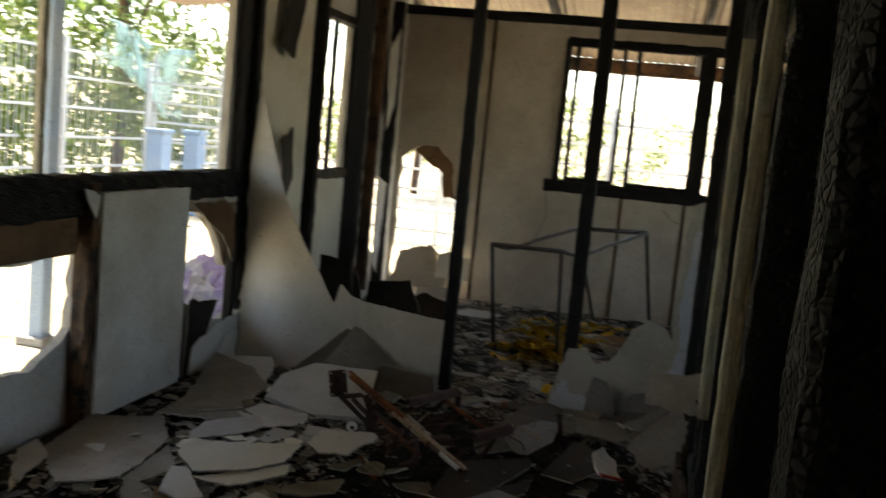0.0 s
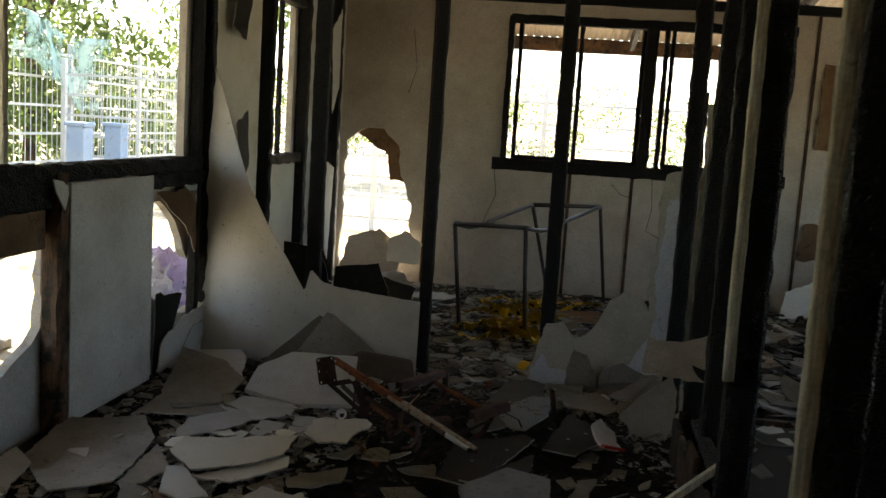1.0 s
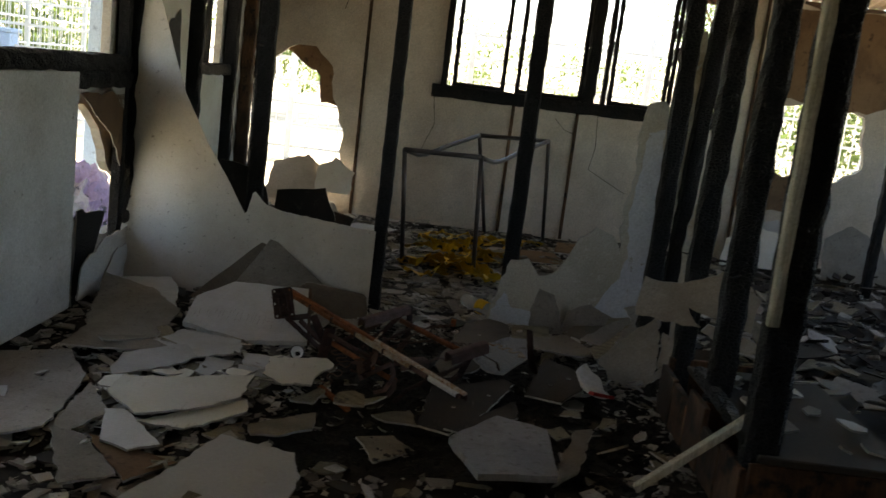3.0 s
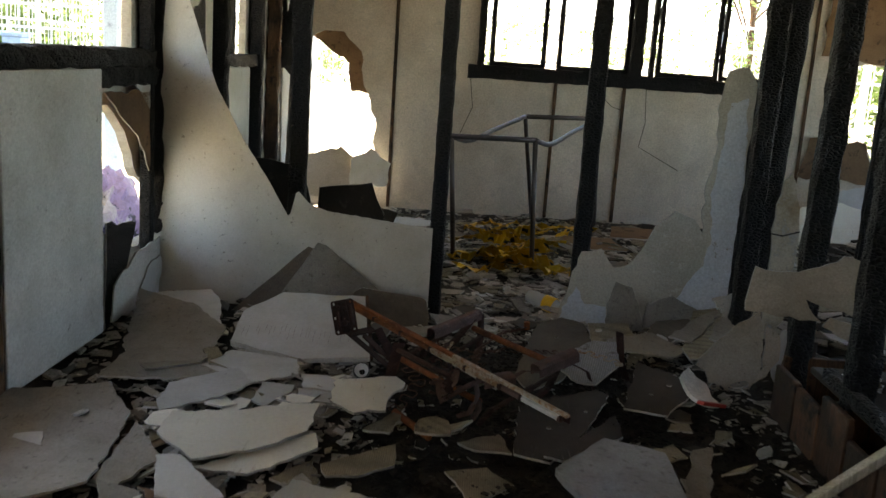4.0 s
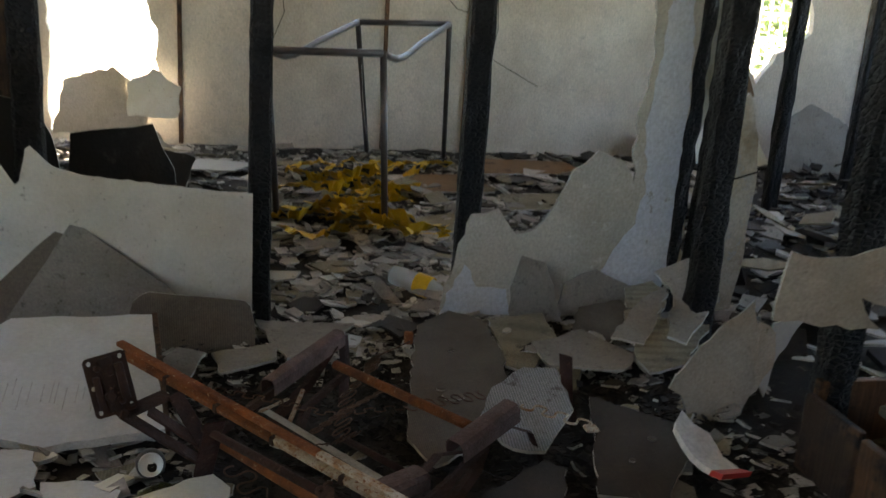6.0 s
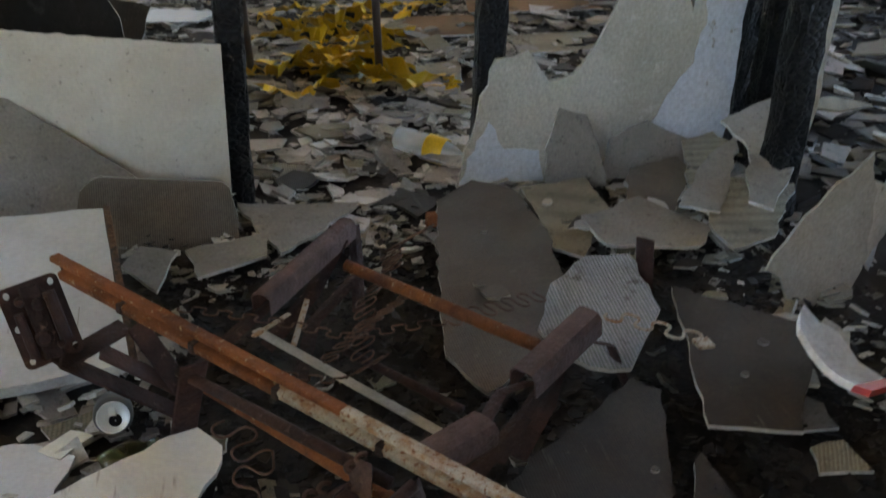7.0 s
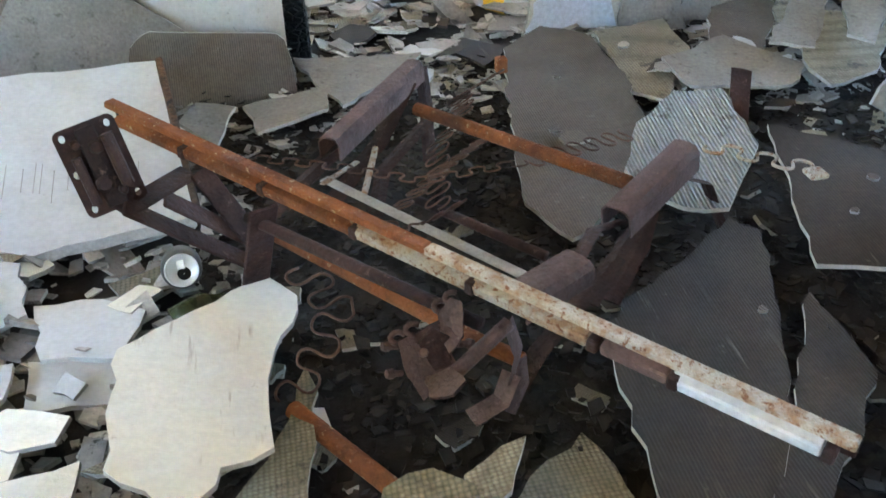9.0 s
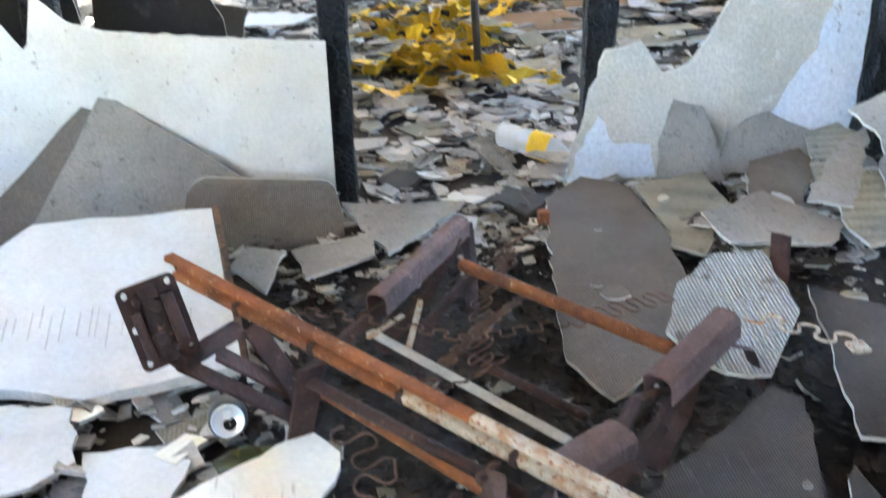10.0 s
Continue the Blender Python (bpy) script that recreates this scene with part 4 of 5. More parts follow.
# small flakes of board lying on the larger pieces
for x, y, z, size, turn, mats in ((0.045, 4.36, 0.052, 0.030, 10, [UMBER, EDGE]), (0.02, 4.40, 0.052, 0.014, 60, [UMBER, EDGE]), (0.09, 4.62, 0.057, 0.0084, 30, [UMBER, EDGE]), (-0.02, 4.30, 0.047, 0.0070, 80, [UMBER, EDGE]), (0.30, 4.60, 0.065, 0.026, 20, [GREY, EDGE]),
                                  (0.27, 4.74, 0.062, 0.018, 50, [TANB, EDGE]), (0.10, 3.80, 0.078, 0.0070, 15, [UMBER, EDGE]), (-0.02, 3.68, 0.066, 0.0084, 70, [UMBER, EDGE]), (0.40, 4.05, 0.092, 0.0112, 35, [UMBER, EDGE]), (0.33, 3.98, 0.084, 0.0077, 5, [UMBER, EDGE])):
    loop = [(size * math.cos(a) * rng.uniform(0.7, 1.1), size * math.sin(a) * rng.uniform(0.6, 1.0)) for a in [2 * math.pi * k / 7 for k in range(7)]]
    ob = link("small_flake", plate([loop], 0.004), mats)
    ob.matrix_basis = pose(x, y, z, 3, -3, turn)
    tagged(ob, "small dusty flake lying on a larger board", "board piece", "small flakes on boards")

# concrete slab and burnt plinth box at the stud row
slab = link("concrete_slab", plate([jag([(-0.17, 0.0), (-0.02, 0.20), (0.13, 0.12), (0.13, -0.20), (-0.09, -0.23)], 0.06, 0.004, random.Random(8))], 0.02, (0.03, 0.02)), [CONCRETE, CONCRETE])
slab.location = (0.135, 3.345, 0.10)
tagged(slab, "speckled grey concrete slab fragment on debris", "slab")
box_thing = thing("low_cabinet", "overturned scorched timber cabinet heaped with rubble", "cabinet", pose(0.93, 3.45, 0))
for k in range(5):
    part("front_board", boxed(-0.20, -0.18, -0.35 + 0.19 * k, -0.17 + 0.19 * k, 0.02, 0.20 + 0.03 * math.sin(k * 4), None, 0.003), SCORCH, box_thing)
part("back_panel", boxed(0.24, 0.26, -0.36, 0.60, 0.0, 0.22, None, 0.003), SCORCH, box_thing)
part("top_board", boxed(-0.16, 0.28, -0.36, 0.42, 0.224, 0.245, None, 0.004), DARK, box_thing)
for y in (-0.345, 0.12, 0.59):
    part("divider", boxed(-0.178, 0.238, y - 0.01, y + 0.01, 0.02, 0.22, None, 0.002), SCORCH, box_thing)
part("charred_rail", rough_bar((-0.17, -0.30, 0.262), (-0.15, 0.30, 0.262), 0.04, 0.035, 5, 0.003), CHAR, box_thing)
st = link("loose_batten", bar((0.765, 3.20, 0.31), (0.50, 3.24, 0.05), 0.035, 0.02), POLE)
tagged(st, "loose cream batten leaning on the cabinet", "batten")

# ---- rusted sofa-bed mechanism
sofa = thing("sofa_frame", "rusted folding sofa-bed mechanism lying in rubble", "sofa frame")
L, R = Vector((-0.669, 4.196, 0.259)), Vector((0.004, 3.476, 0.182))
near = Vector((-0.72, -0.673, 0)).normalized()
split = L.lerp(R, 0.54)
part("rail", bar(L, split, 0.017, 0.010), ORANGE, sofa, "orange rusted steel rail")
part("rail", bar(split, R, 0.017, 0.010), PALE, sofa, "cream painted steel rail with rust")
part("web", bar(L - Vector((0, 0, 0.012)) - near * 0.008, R - Vector((0, 0, 0.012)) - near * 0.008, 0.004, 0.024), RUST, sofa)
for k, (a, b, mat) in enumerate(((0.03, 0.155, ORANGE), (0.165, 0.295, ORANGE), (0.305, 0.44, ORANGE), (0.445, 0.60, PALE), (0.605, 0.745, PALE), (0.76, 0.83, RUSTL), (0.832, 0.975, WHITEPAINT))):
    d = near * 0.010 - Vector((0, 0, 0.011))
    strip = part("slat_strip", bar(L.lerp(R, a) + d, L.lerp(R, b) + d, 0.015, 0.014, 12), mat, sofa)
    part("clip", bar(L.lerp(R, b) + d * 1.1, L.lerp(R, b + 0.012) + d * 1.1, 0.016, 0.016), RUST, strip)
# hinge plate with bolts and its arms
hm = Matrix.Translation((-0.661, 4.023, 0.25)) @ (Vector((-0.664, 4.042, 0.30)) - Vector((-0.640, 4.02, 0.205))).to_track_quat("X", "Z").to_matrix().to_4x4() @ pose(0, 0, 0, -28, 0, 0)
def rounded(w, h, r):
    return [(sx * (w - r) + r * math.cos(a), sy * (h - r) + r * math.sin(a)) for sx, sy, a0 in ((1, 1, 0), (-1, 1, 90), (-1, -1, 180), (1, -1, 270)) for a in [radians(a0 + 22.5 * k) for k in range(5)]]


def ring_hole(x, y, r):
    return [(x + r * math.cos(2 * math.pi * k / 8) * 1.3, y + r * math.sin(2 * math.pi * k / 8)) for k in range(8)]


bm = plate([rounded(0.055, 0.037, 0.009)] + [ring_hole(u, v, 0.0038) for u, v in ((-0.045, -0.027), (0.045, -0.027), (-0.045, 0.027), (0.045, 0.027), (0.0, 0.029))], 0.003)
bmesh.ops.transform(bm, matrix=hm, verts=bm.verts[:])
hinge = part("hinge_plate", bm, [RUST, RUST], sofa)
part("hinge_leaf", boxed(-0.05, 0.05, -0.012, 0.012, 0.002, 0.008, hm, 0.002), RUST, hinge)
part("knuckle", sweep([hm @ Vector((-0.03, -0.02, 0.008)), hm @ Vector((0.035, -0.02, 0.008))], 0.008, 10), RUST, hinge)
part("knuckle", sweep([hm @ Vector((-0.04, 0.022, 0.006)), hm @ Vector((0.02, 0.022, 0.006))], 0.006, 10), RUST, hinge)
for u, v, r in ((0.024, -0.004, 0.009), (-0.02, 0.004, 0.011), (0.034, 0.016, 0.006), (-0.034, -0.012, 0.006)):
    part("rivet", lathe([(0.0005, 0.013), (r * 0.7, 0.0125), (r, 0.009), (r, 0.0)], hm @ Matrix.Translation((u, v, 0)), 10), RUST, hinge)
for a, b, w in (((-0.646, 3.996, 0.20), (-0.57, 4.094, 0.195), 0.03), ((-0.642, 4.0, 0.205), (-0.510, 4.02, 0.095), 0.028), ((-0.557, 4.085, 0.20), (-0.489, 4.034, 0.10), 0.03), ((-0.60, 4.04, 0.19), (-0.50, 4.06, 0.10), 0.03)):
    part("arm", bar(a, b, w, 0.005, 20), RUST, sofa)
part("side_plate", bar((-0.478, 3.985, 0.19), (-0.508, 4.02, 0.04), 0.04, 0.004, 15), RUST, sofa)
part("tube", sweep([(-0.49, 4.07, 0.115), (-0.255, 3.769, 0.11), (-0.22, 3.73, 0.11)], 0.0095, 10), ORANGE, sofa, "orange rusted tube", True)
part("tube", sweep([(-0.50, 4.01, 0.165), (-0.26, 3.75, 0.15)], 0.008, 10), RUST, sofa, "", True)
part("tube", sweep([(-0.24, 4.285, 0.166), (-0.005, 3.991, 0.162)], 0.0105, 10), ORANGE, sofa, "rusted rear cross tube", True)
part("flat_bar", bar((-0.395, 4.212, 0.102), (-0.160, 3.925, 0.08), 0.019, 0.004), EDGE, sofa, "pale grey flat bar")
for a, b in (((-0.40, 4.16, 0.12), (-0.34, 4.24, 0.11)), ((-0.34, 4.17, 0.09), (-0.30, 4.30, 0.12))):
    part("flat_bar", bar(a, b, 0.010, 0.003), PALE, sofa)


def channel(a, b, w, h, name="arm_channel"):
    """A folded steel channel with a rounded back."""
    a, b = Vector(a), Vector(b)
    m = Matrix.Translation(a) @ (b - a).to_track_quat("X", "Z").to_matrix().to_4x4()
    bm = bmesh.new()
    prof = [(-w / 2, -h), (-w / 2, -0.3 * h), (-w * 0.36, -0.06 * h), (-w * 0.15, 0), (w * 0.15, 0), (w * 0.36, -0.06 * h), (w / 2, -0.3 * h), (w / 2, -h)]
    n = (b - a).length
    outer = [[bm.verts.new(m @ Vector((x, y, z))) for y, z in prof] for x in (0, n)]
    inner = [[bm.verts.new(m @ Vector((x, y * 0.88, z - 0.003 if abs(y) < w * 0.45 else z))) for y, z in prof] for x in (0, n)]
    for k in range(len(prof) - 1):
        bm.faces.new((outer[0][k], outer[0][k + 1], outer[1][k + 1], outer[1][k]))
        bm.faces.new((inner[1][k], inner[1][k + 1], inner[0][k + 1], inner[0][k]))
        for e in (0, 1):
            bm.faces.new((outer[e][k], outer[e][k + 1], inner[e][k + 1], inner[e][k]))
    for k in (0, len(prof) - 1):
        bm.faces.new((outer[0][k], outer[1][k], inner[1][k], inner[0][k]))
    return part(name, bm, RUSTL, sofa)


channel((-0.385, 4.165, 0.19), (-0.225, 4.392, 0.205), 0.034, 0.035)
channel((-0.052, 3.918, 0.172), (0.078, 4.016, 0.202), 0.044, 0.04)
channel((-0.222, 3.772, 0.170), (-0.128, 3.828, 0.172), 0.05, 0.03)
for pts, w in (([(-0.215, 4.39, 0.19), (-0.21, 4.38, 0.13), (-0.215, 4.33, 0.05)], 0.026), ([(-0.24, 4.36, 0.18), (-0.30, 4.28, 0.12), (-0.38, 4.24, 0.05)], 0.03), ([(-0.36, 4.19, 0.17), (-0.40, 4.26, 0.11), (-0.41, 4.34, 0.03)], 0.028),
               ([(-0.125, 3.843, 0.15), (-0.085, 3.90, 0.155), (-0.03, 3.935, 0.14)], 0.018), ([(-0.10, 3.85, 0.08), (-0.03, 3.93, 0.11), (0.02, 3.97, 0.13)], 0.02), ([(0.03, 3.99, 0.15), (0.0, 3.95, 0.09), (-0.06, 3.89, 0.05)], 0.028),
               ([(0.06, 4.0, 0.16), (0.13, 4.04, 0.12), (0.17, 4.04, 0.03)], 0.024), ([(-0.05, 3.90, 0.11), (-0.18, 3.80, 0.06), (-0.22, 3.77, 0.02)], 0.026), ([(-0.32, 4.30, 0.14), (-0.42, 4.22, 0.10), (-0.52, 4.14, 0.05)], 0.03), ([(-0.20, 4.36, 0.12), (-0.30, 4.26, 0.08), (-0.34, 4.12, 0.04)], 0.026)):
    part("link_arm", sweep(pts, w / 2, 4, 0.22), RUST, sofa)
# front bracket: two crushed plates with bolts
bmx = Matrix.Translation((-0.325, 3.72, 0.145)) @ Vector((-0.1, -0.78, 0.62)).to_track_quat("Z", "Y").to_matrix().to_4x4()
def crushed(loop, lift, turn, th=0.004):
    bm = plate([jag(loop, 0.012, 0.0012, rng)], th, (0, 0), 6.0)
    bmesh.ops.transform(bm, matrix=bmx @ pose(0, 0, lift, turn, turn * 0.7, 0), verts=bm.verts[:])
    return bm


bracket = part("bracket", crushed([(-0.031, 0.016), (-0.012, 0.022), (0.012, 0.036), (0.032, -0.012), (0.016, -0.030), (-0.006, -0.046), (-0.022, -0.020)], 0.0, 14), [RUSTL, RUST], sofa)
part("bracket_leaf", crushed([(0.013, 0.040), (0.028, 0.052), (0.041, 0.046), (0.040, 0.014), (0.024, -0.002), (0.016, 0.016)], 0.009, -18), [RUSTL, RUST], bracket)
part("bracket_leaf", crushed([(-0.010, 0.012), (0.004, 0.030), (0.022, 0.020), (0.028, -0.010), (0.010, -0.018)], 0.010, 24), [RUST, RUST], bracket)
part("bracket_fold", crushed([(0.004, -0.030), (0.034, -0.020), (0.060, -0.052), (0.052, -0.070), (0.020, -0.062)], -0.006, -30, 0.005), [RUSTL, RUST], bracket)
for u, v, bend in ((-0.028, 0.018, 0.5), (-0.012, 0.026, 0.8), (0.018, 0.048, 0.3), (0.030, 0.056, 1.0)):
    curl = [bmx @ Vector((u + 0.008 * math.cos(a + bend), v + 0.006 * math.sin(a + bend), 0.004 + 0.002 * a)) for a in [0.5 * k for k in range(9)]]
    part("hook", sweep(curl, 0.0032, 6), RUSTL, bracket, "", True)
for u, v, turn in ((-0.034, 0.010, -60), (-0.031, -0.018, -60), (-0.004, 0.002, 5), (0.003, -0.028, -10), (0.038, 0.008, 60)):
    part("bolt", lathe([(0.0004, 0.013), (0.0045, 0.0125), (0.0056, 0.009), (0.0056, 0.005), (0.0035, 0.0045), (0.0035, -0.006)], bmx @ pose(u, v, 0.004, 0, turn, 0), 8), RUSTL, bracket)
part("arm_tube", sweep([(-0.312, 3.684, 0.135), (-0.275, 3.70, 0.155), (-0.238, 3.718, 0.172)], 0.008, 8), RUSTL, bracket, "", True)
for pts, w in (([(-0.238, 3.722, 0.17), (-0.228, 3.715, 0.135), (-0.236, 3.71, 0.10)], 0.026), ([(-0.236, 3.712, 0.11), (-0.25, 3.70, 0.085), (-0.285, 3.69, 0.075)], 0.024), ([(-0.225, 3.72, 0.12), (-0.222, 3.715, 0.09), (-0.24, 3.70, 0.065)], 0.02)):
    part("bent_plate", sweep(pts, w / 2, 4, 0.16), RUSTL, bracket)


def zigzag(points, pitch, amp, radius, name="spring", owner=None, mat=None, tilt=0.0):
    """A sinuous wire spring along a line."""
    pts, out, s = [Vector(p) for p in points], [], 0.0
    total = sum((b - a).length for a, b in zip(pts, pts[1:]))
    n = int(total / pitch * 20)
    for i in range(n + 1):
        d = total * i / n
        acc = 0.0
        for a, b in zip(pts, pts[1:]):
            seg = (b - a).length
            if d <= acc + seg + 1e-9:
                break
            acc += seg
        way = (b - a).normalized()
        side = way.cross(Vector((0, 0, 1))).normalized() * math.cos(tilt) + Vector((0, 0, 1)) * math.sin(tilt)
        ph = 2 * math.pi * d / pitch
        out.append(a + way * (d - acc - 0.13 * pitch * math.sin(2 * ph)) + side * amp * math.sin(ph))
    return part(name, sweep(out, radius, 6), mat or WIRE, owner or sofa, "wavy wire spring", True)


zigzag([(-0.507, 4.215, 0.15), (-0.375, 4.171, 0.14), (-0.265, 4.102, 0.14), (-0.112, 4.105, 0.15)], 0.040, 0.010, 0.0017)
zigzag([(-0.112, 4.105, 0.15), (0.073, 4.195, 0.13)], 0.036, 0.020, 0.0017)
zigzag([(-0.24, 4.12, 0.08), (-0.209, 4.287, 0.10), (-0.15, 4.36, 0.12), (-0.135, 4.47, 0.10), (-0.03, 4.59, 0.09)], 0.036, 0.022, 0.0017, tilt=0.6)
zigzag([(-0.30, 4.10, 0.10), (-0.22, 4.20, 0.10), (-0.12, 4.32, 0.09)], 0.034, 0.022, 0.0017, tilt=0.5)
zigzag([(-0.36, 4.06, 0.11), (-0.28, 4.06, 0.09), (-0.2, 4.12, 0.09)], 0.036, 0.020, 0.0017, tilt=0.8)
zigzag([(-0.445, 3.95, 0.12), (-0.405, 3.885, 0.10), (-0.44, 3.84, 0.06), (-0.475, 3.81, 0.03)], 0.046, 0.024, 0.0019)
sp = zigzag([(0.095, 3.99, 0.205), (0.205, 3.905, 0.20)], 0.044, 0.016, 0.0024, mat=PALE)
part("spring_clip", boxed(0.19, 0.215, 3.89, 3.915, 0.193, 0.200, None, 0.002), PALE, sp, "pale card spring clip")
part("spring_clip", boxed(-0.04, -0.018, 4.585, 4.605, 0.085, 0.115, None, 0.003), ORANGE, sofa)
st = link("twisted_strip", sweep([(0.253, 4.213, 0.21), (0.262, 4.222, 0.16), (0.272, 4.23, 0.10), (0.30, 4.25, 0.03)], 0.016, 4, 0.15), RUST)
tagged(st, "twisted rusty steel strip standing in debris", "steel strip")
tagged(link("rusty_pipe", sweep([(-0.47, 3.79, 0.035), (-0.36, 3.63, 0.03)], 0.011, 10), ORANGE, smooth=True), "short rusty pipe on the floor", "pipe")
tagged(link("steel_rod", sweep([(-0.25, 4.24, 0.03), (-0.10, 4.04, 0.03)], 0.008, 10), RUST, smooth=True), "dark steel rod on the floor", "rod")

# ---- desk frame of bent tube
desk = thing("desk_frame", "bare brown steel tube frame of a school desk", "desk frame")
FL, FR, BL, BR = (-0.38, 5.93, 0.69), (0.045, 5.90, 0.70), (0.05, 6.92, 0.758), (0.523, 7.083, 0.766)
for name, top, foot in (("leg", FL, (-0.33, 6.10, 0.0)), ("leg", FR, (0.085, 5.93, 0.0)), ("leg", BL, (0.20, 7.62, 0.0)), ("leg", BR, (0.63, 7.55, 0.0))):
    part(name, sweep([foot, tuple(Vector(foot).lerp(Vector(top), 0.5)), top], 0.0135, 10), TUBE, desk, "", True)
part("front_bar", sweep([FL, FR], 0.015, 10), TUBE, desk, "", True)
part("back_bar", sweep([BL, BR], 0.015, 10), TUBE, desk, "", True)
for a, b in ((FL, BL), (FR, BR)):
    a, b = Vector(a), Vector(b)
    pts = [a.lerp(b, f) - Vector((0, 0, dz)) for f, dz in ((0, 0.0), (0.06, 0.018), (0.16, 0.045), (0.26, 0.052), (0.36, 0.045), (0.5, 0.03), (0.94, 0.004), (1, 0))]
    part("side_bar", sweep(pts, 0.0135, 10), TUBE, desk, "", True)
for x, y, z0, z1, s in ((-0.37, 6.1, 0.42, 0.66, 0.06), (0.03, 6.5, 0.30, 0.60, -0.03)):
    tagged(link("hanging_strip", sweep([(x, y, z1), (x - s * 0.4, y, (z0 + z1) / 2), (x - s, y, z0)], 0.006, 4, 0.2), PAPER), "thin pale strip hanging from the desk frame", "strip", "hanging strips")

# ---- tape, bottle, can, packets
def ribbon(points, w, seed):
    rng = random.Random(seed)
    bm = bmesh.new()
    pts = [Vector(p) for p in points]
    line = []
    for a, b in zip(pts, pts[1:]):
        for k in range(8):
            line.append(a.lerp(b, k / 8) + Vector((rng.uniform(-0.008, 0.008), rng.uniform(-0.008, 0.008), rng.uniform(-0.006, 0.012))))
    rows, ang = [], rng.uniform(-0.5, 0.5)
    for i, p in enumerate(line):
        ang += rng.uniform(-0.35, 0.35)
        ang = max(-1.1, min(1.1, ang))
        d = (line[min(i + 1, len(line) - 1)] - line[max(i - 1, 0)]).normalized()
        side = d.cross(Vector((0, 0, 1))).normalized()
        off = side * math.cos(ang) * w / 2 + Vector((0, 0, abs(math.sin(ang)) * w / 2))
        rows.append([bm.verts.new(p + off * t + Vector((0, 0, 0.004 * math.sin(i * 1.3 + t * 2)))) for t in (-1, -0.4, 0.4, 1)])
    for i, (a, b) in enumerate(zip(rows, rows[1:])):
        for k in range(3):
            f = bm.faces.new((a[k], a[k + 1], b[k + 1], b[k]))
            f.material_index = 1 if k == 1 and i % 9 in (3, 4) else 0
    return bm


tape = thing("barrier_tape", "crumpled yellow barrier tape lying on the floor", "tape")
lay = random.Random(9)
for k in range(15):
    x, y = lay.uniform(-0.36, 0.05), lay.uniform(5.85, 6.95)
    pts = [(x + lay.uniform(-0.04, 0.04), y, 0.04)]
    for j in range(3):
        px, py, _ = pts[-1]
        pts.append((px + lay.uniform(0.02, 0.17), py + lay.uniform(-0.15, 0.12), lay.uniform(0.035, 0.10)))
    part("tape_strand", ribbon(pts, 0.07, k), [YELLOW, INK], tape)
for k in range(4):
    x = 0.05 + 0.13 * k
    part("tape_strand", ribbon([(x - 0.12, 6.95 - 0.03 * k, 0.04), (x, 7.05, 0.07), (x + 0.16, 7.0 + 0.04 * k, 0.04)], 0.06, 40 + k), [YELLOW, INK], tape)

bottle = thing("plastic_bottle", "empty clear plastic bottle with a yellow label on its side", "bottle", pose(0.035, 5.285, 0.042, 0, 97, -40))
part("body", lathe([(0.001, -0.012), (0.026, -0.012), (0.033, -0.004), (0.034, 0.04), (0.030, 0.05), (0.034, 0.06), (0.036, 0.10), (0.034, 0.13), (0.024, 0.165), (0.013, 0.185), (0.013, 0.205), (0.001, 0.206)], Matrix.Identity(4), 24), PET, bottle, "", True)
part("label", lathe([(0.0362, 0.085), (0.0372, 0.09), (0.0372, 0.135), (0.0345, 0.14)], Matrix.Identity(4), 24), YELLOW, bottle, "yellow paper label", True)

can = thing("drink_can", "crushed dark drink can lying with its lid forward", "can", look((-0.603, 4.08, 0.055), (-0.52, 3.45, 0.33)) @ pose(0, 0, 0, 180, 0, 0) @ Matrix.Diagonal((0.85, 0.85, 0.85, 1)))
part("body", lathe([(0.026, 0.0), (0.031, -0.008), (0.033, -0.02), (0.033, -0.06), (0.03, -0.09), (0.02, -0.10), (0.001, -0.098)], Matrix.Identity(4), 24), TINPRINT, can, "", True)
lid = part("lid", lathe([(0.027, -0.001), (0.0275, 0.002), (0.026, 0.003), (0.024, 0.0), (0.023, -0.003), (0.001, -0.003)], Matrix.Identity(4), 24), TIN, can, "shiny aluminium lid", True)
part("opening", lathe([(0.011, -0.0022), (0.001, -0.0020)], pose(-0.003, 0.006, 0), 14), HOLE, lid)
part("tab", boxed(-0.006, 0.006, -0.016, -0.002, -0.002, 0.0, None, 0.001), TIN, lid)

glass = thing("glass_bottle", "olive green glass bottle half buried in rubble", "bottle", pose(-0.60, 4.02, 0.02, 0, 84, 25) @ Matrix.Diagonal((0.7, 0.7, 0.6, 1)))
part("body", lathe([(0.001, -0.03), (0.028, -0.03), (0.03, 0.0), (0.03, 0.05), (0.014, 0.08), (0.013, 0.11), (0.010, 0.11)], Matrix.Identity(4), 20), BOTTLE_GREEN, glass, "", True)
pk = thing("card_packet", "crumpled white and red card packet in the rubble", "packet", pose(0.47, 3.97, 0.10, 10, 20, 30))
part("sleeve", plate([jag([(-0.05, -0.07), (0.03, -0.08), (0.05, 0.03), (0.0, 0.08), (-0.05, 0.05)], 0.03, 0.006, rng)], 0.012, (0.2, 0.3), 4), [PAPER, PAPER], pk)
part("red_band", plate([[(-0.05, -0.085), (0.035, -0.095), (0.034, -0.07), (-0.05, -0.06)]], 0.012, (0.2, 0.3), 4), [RED, RED], pk)

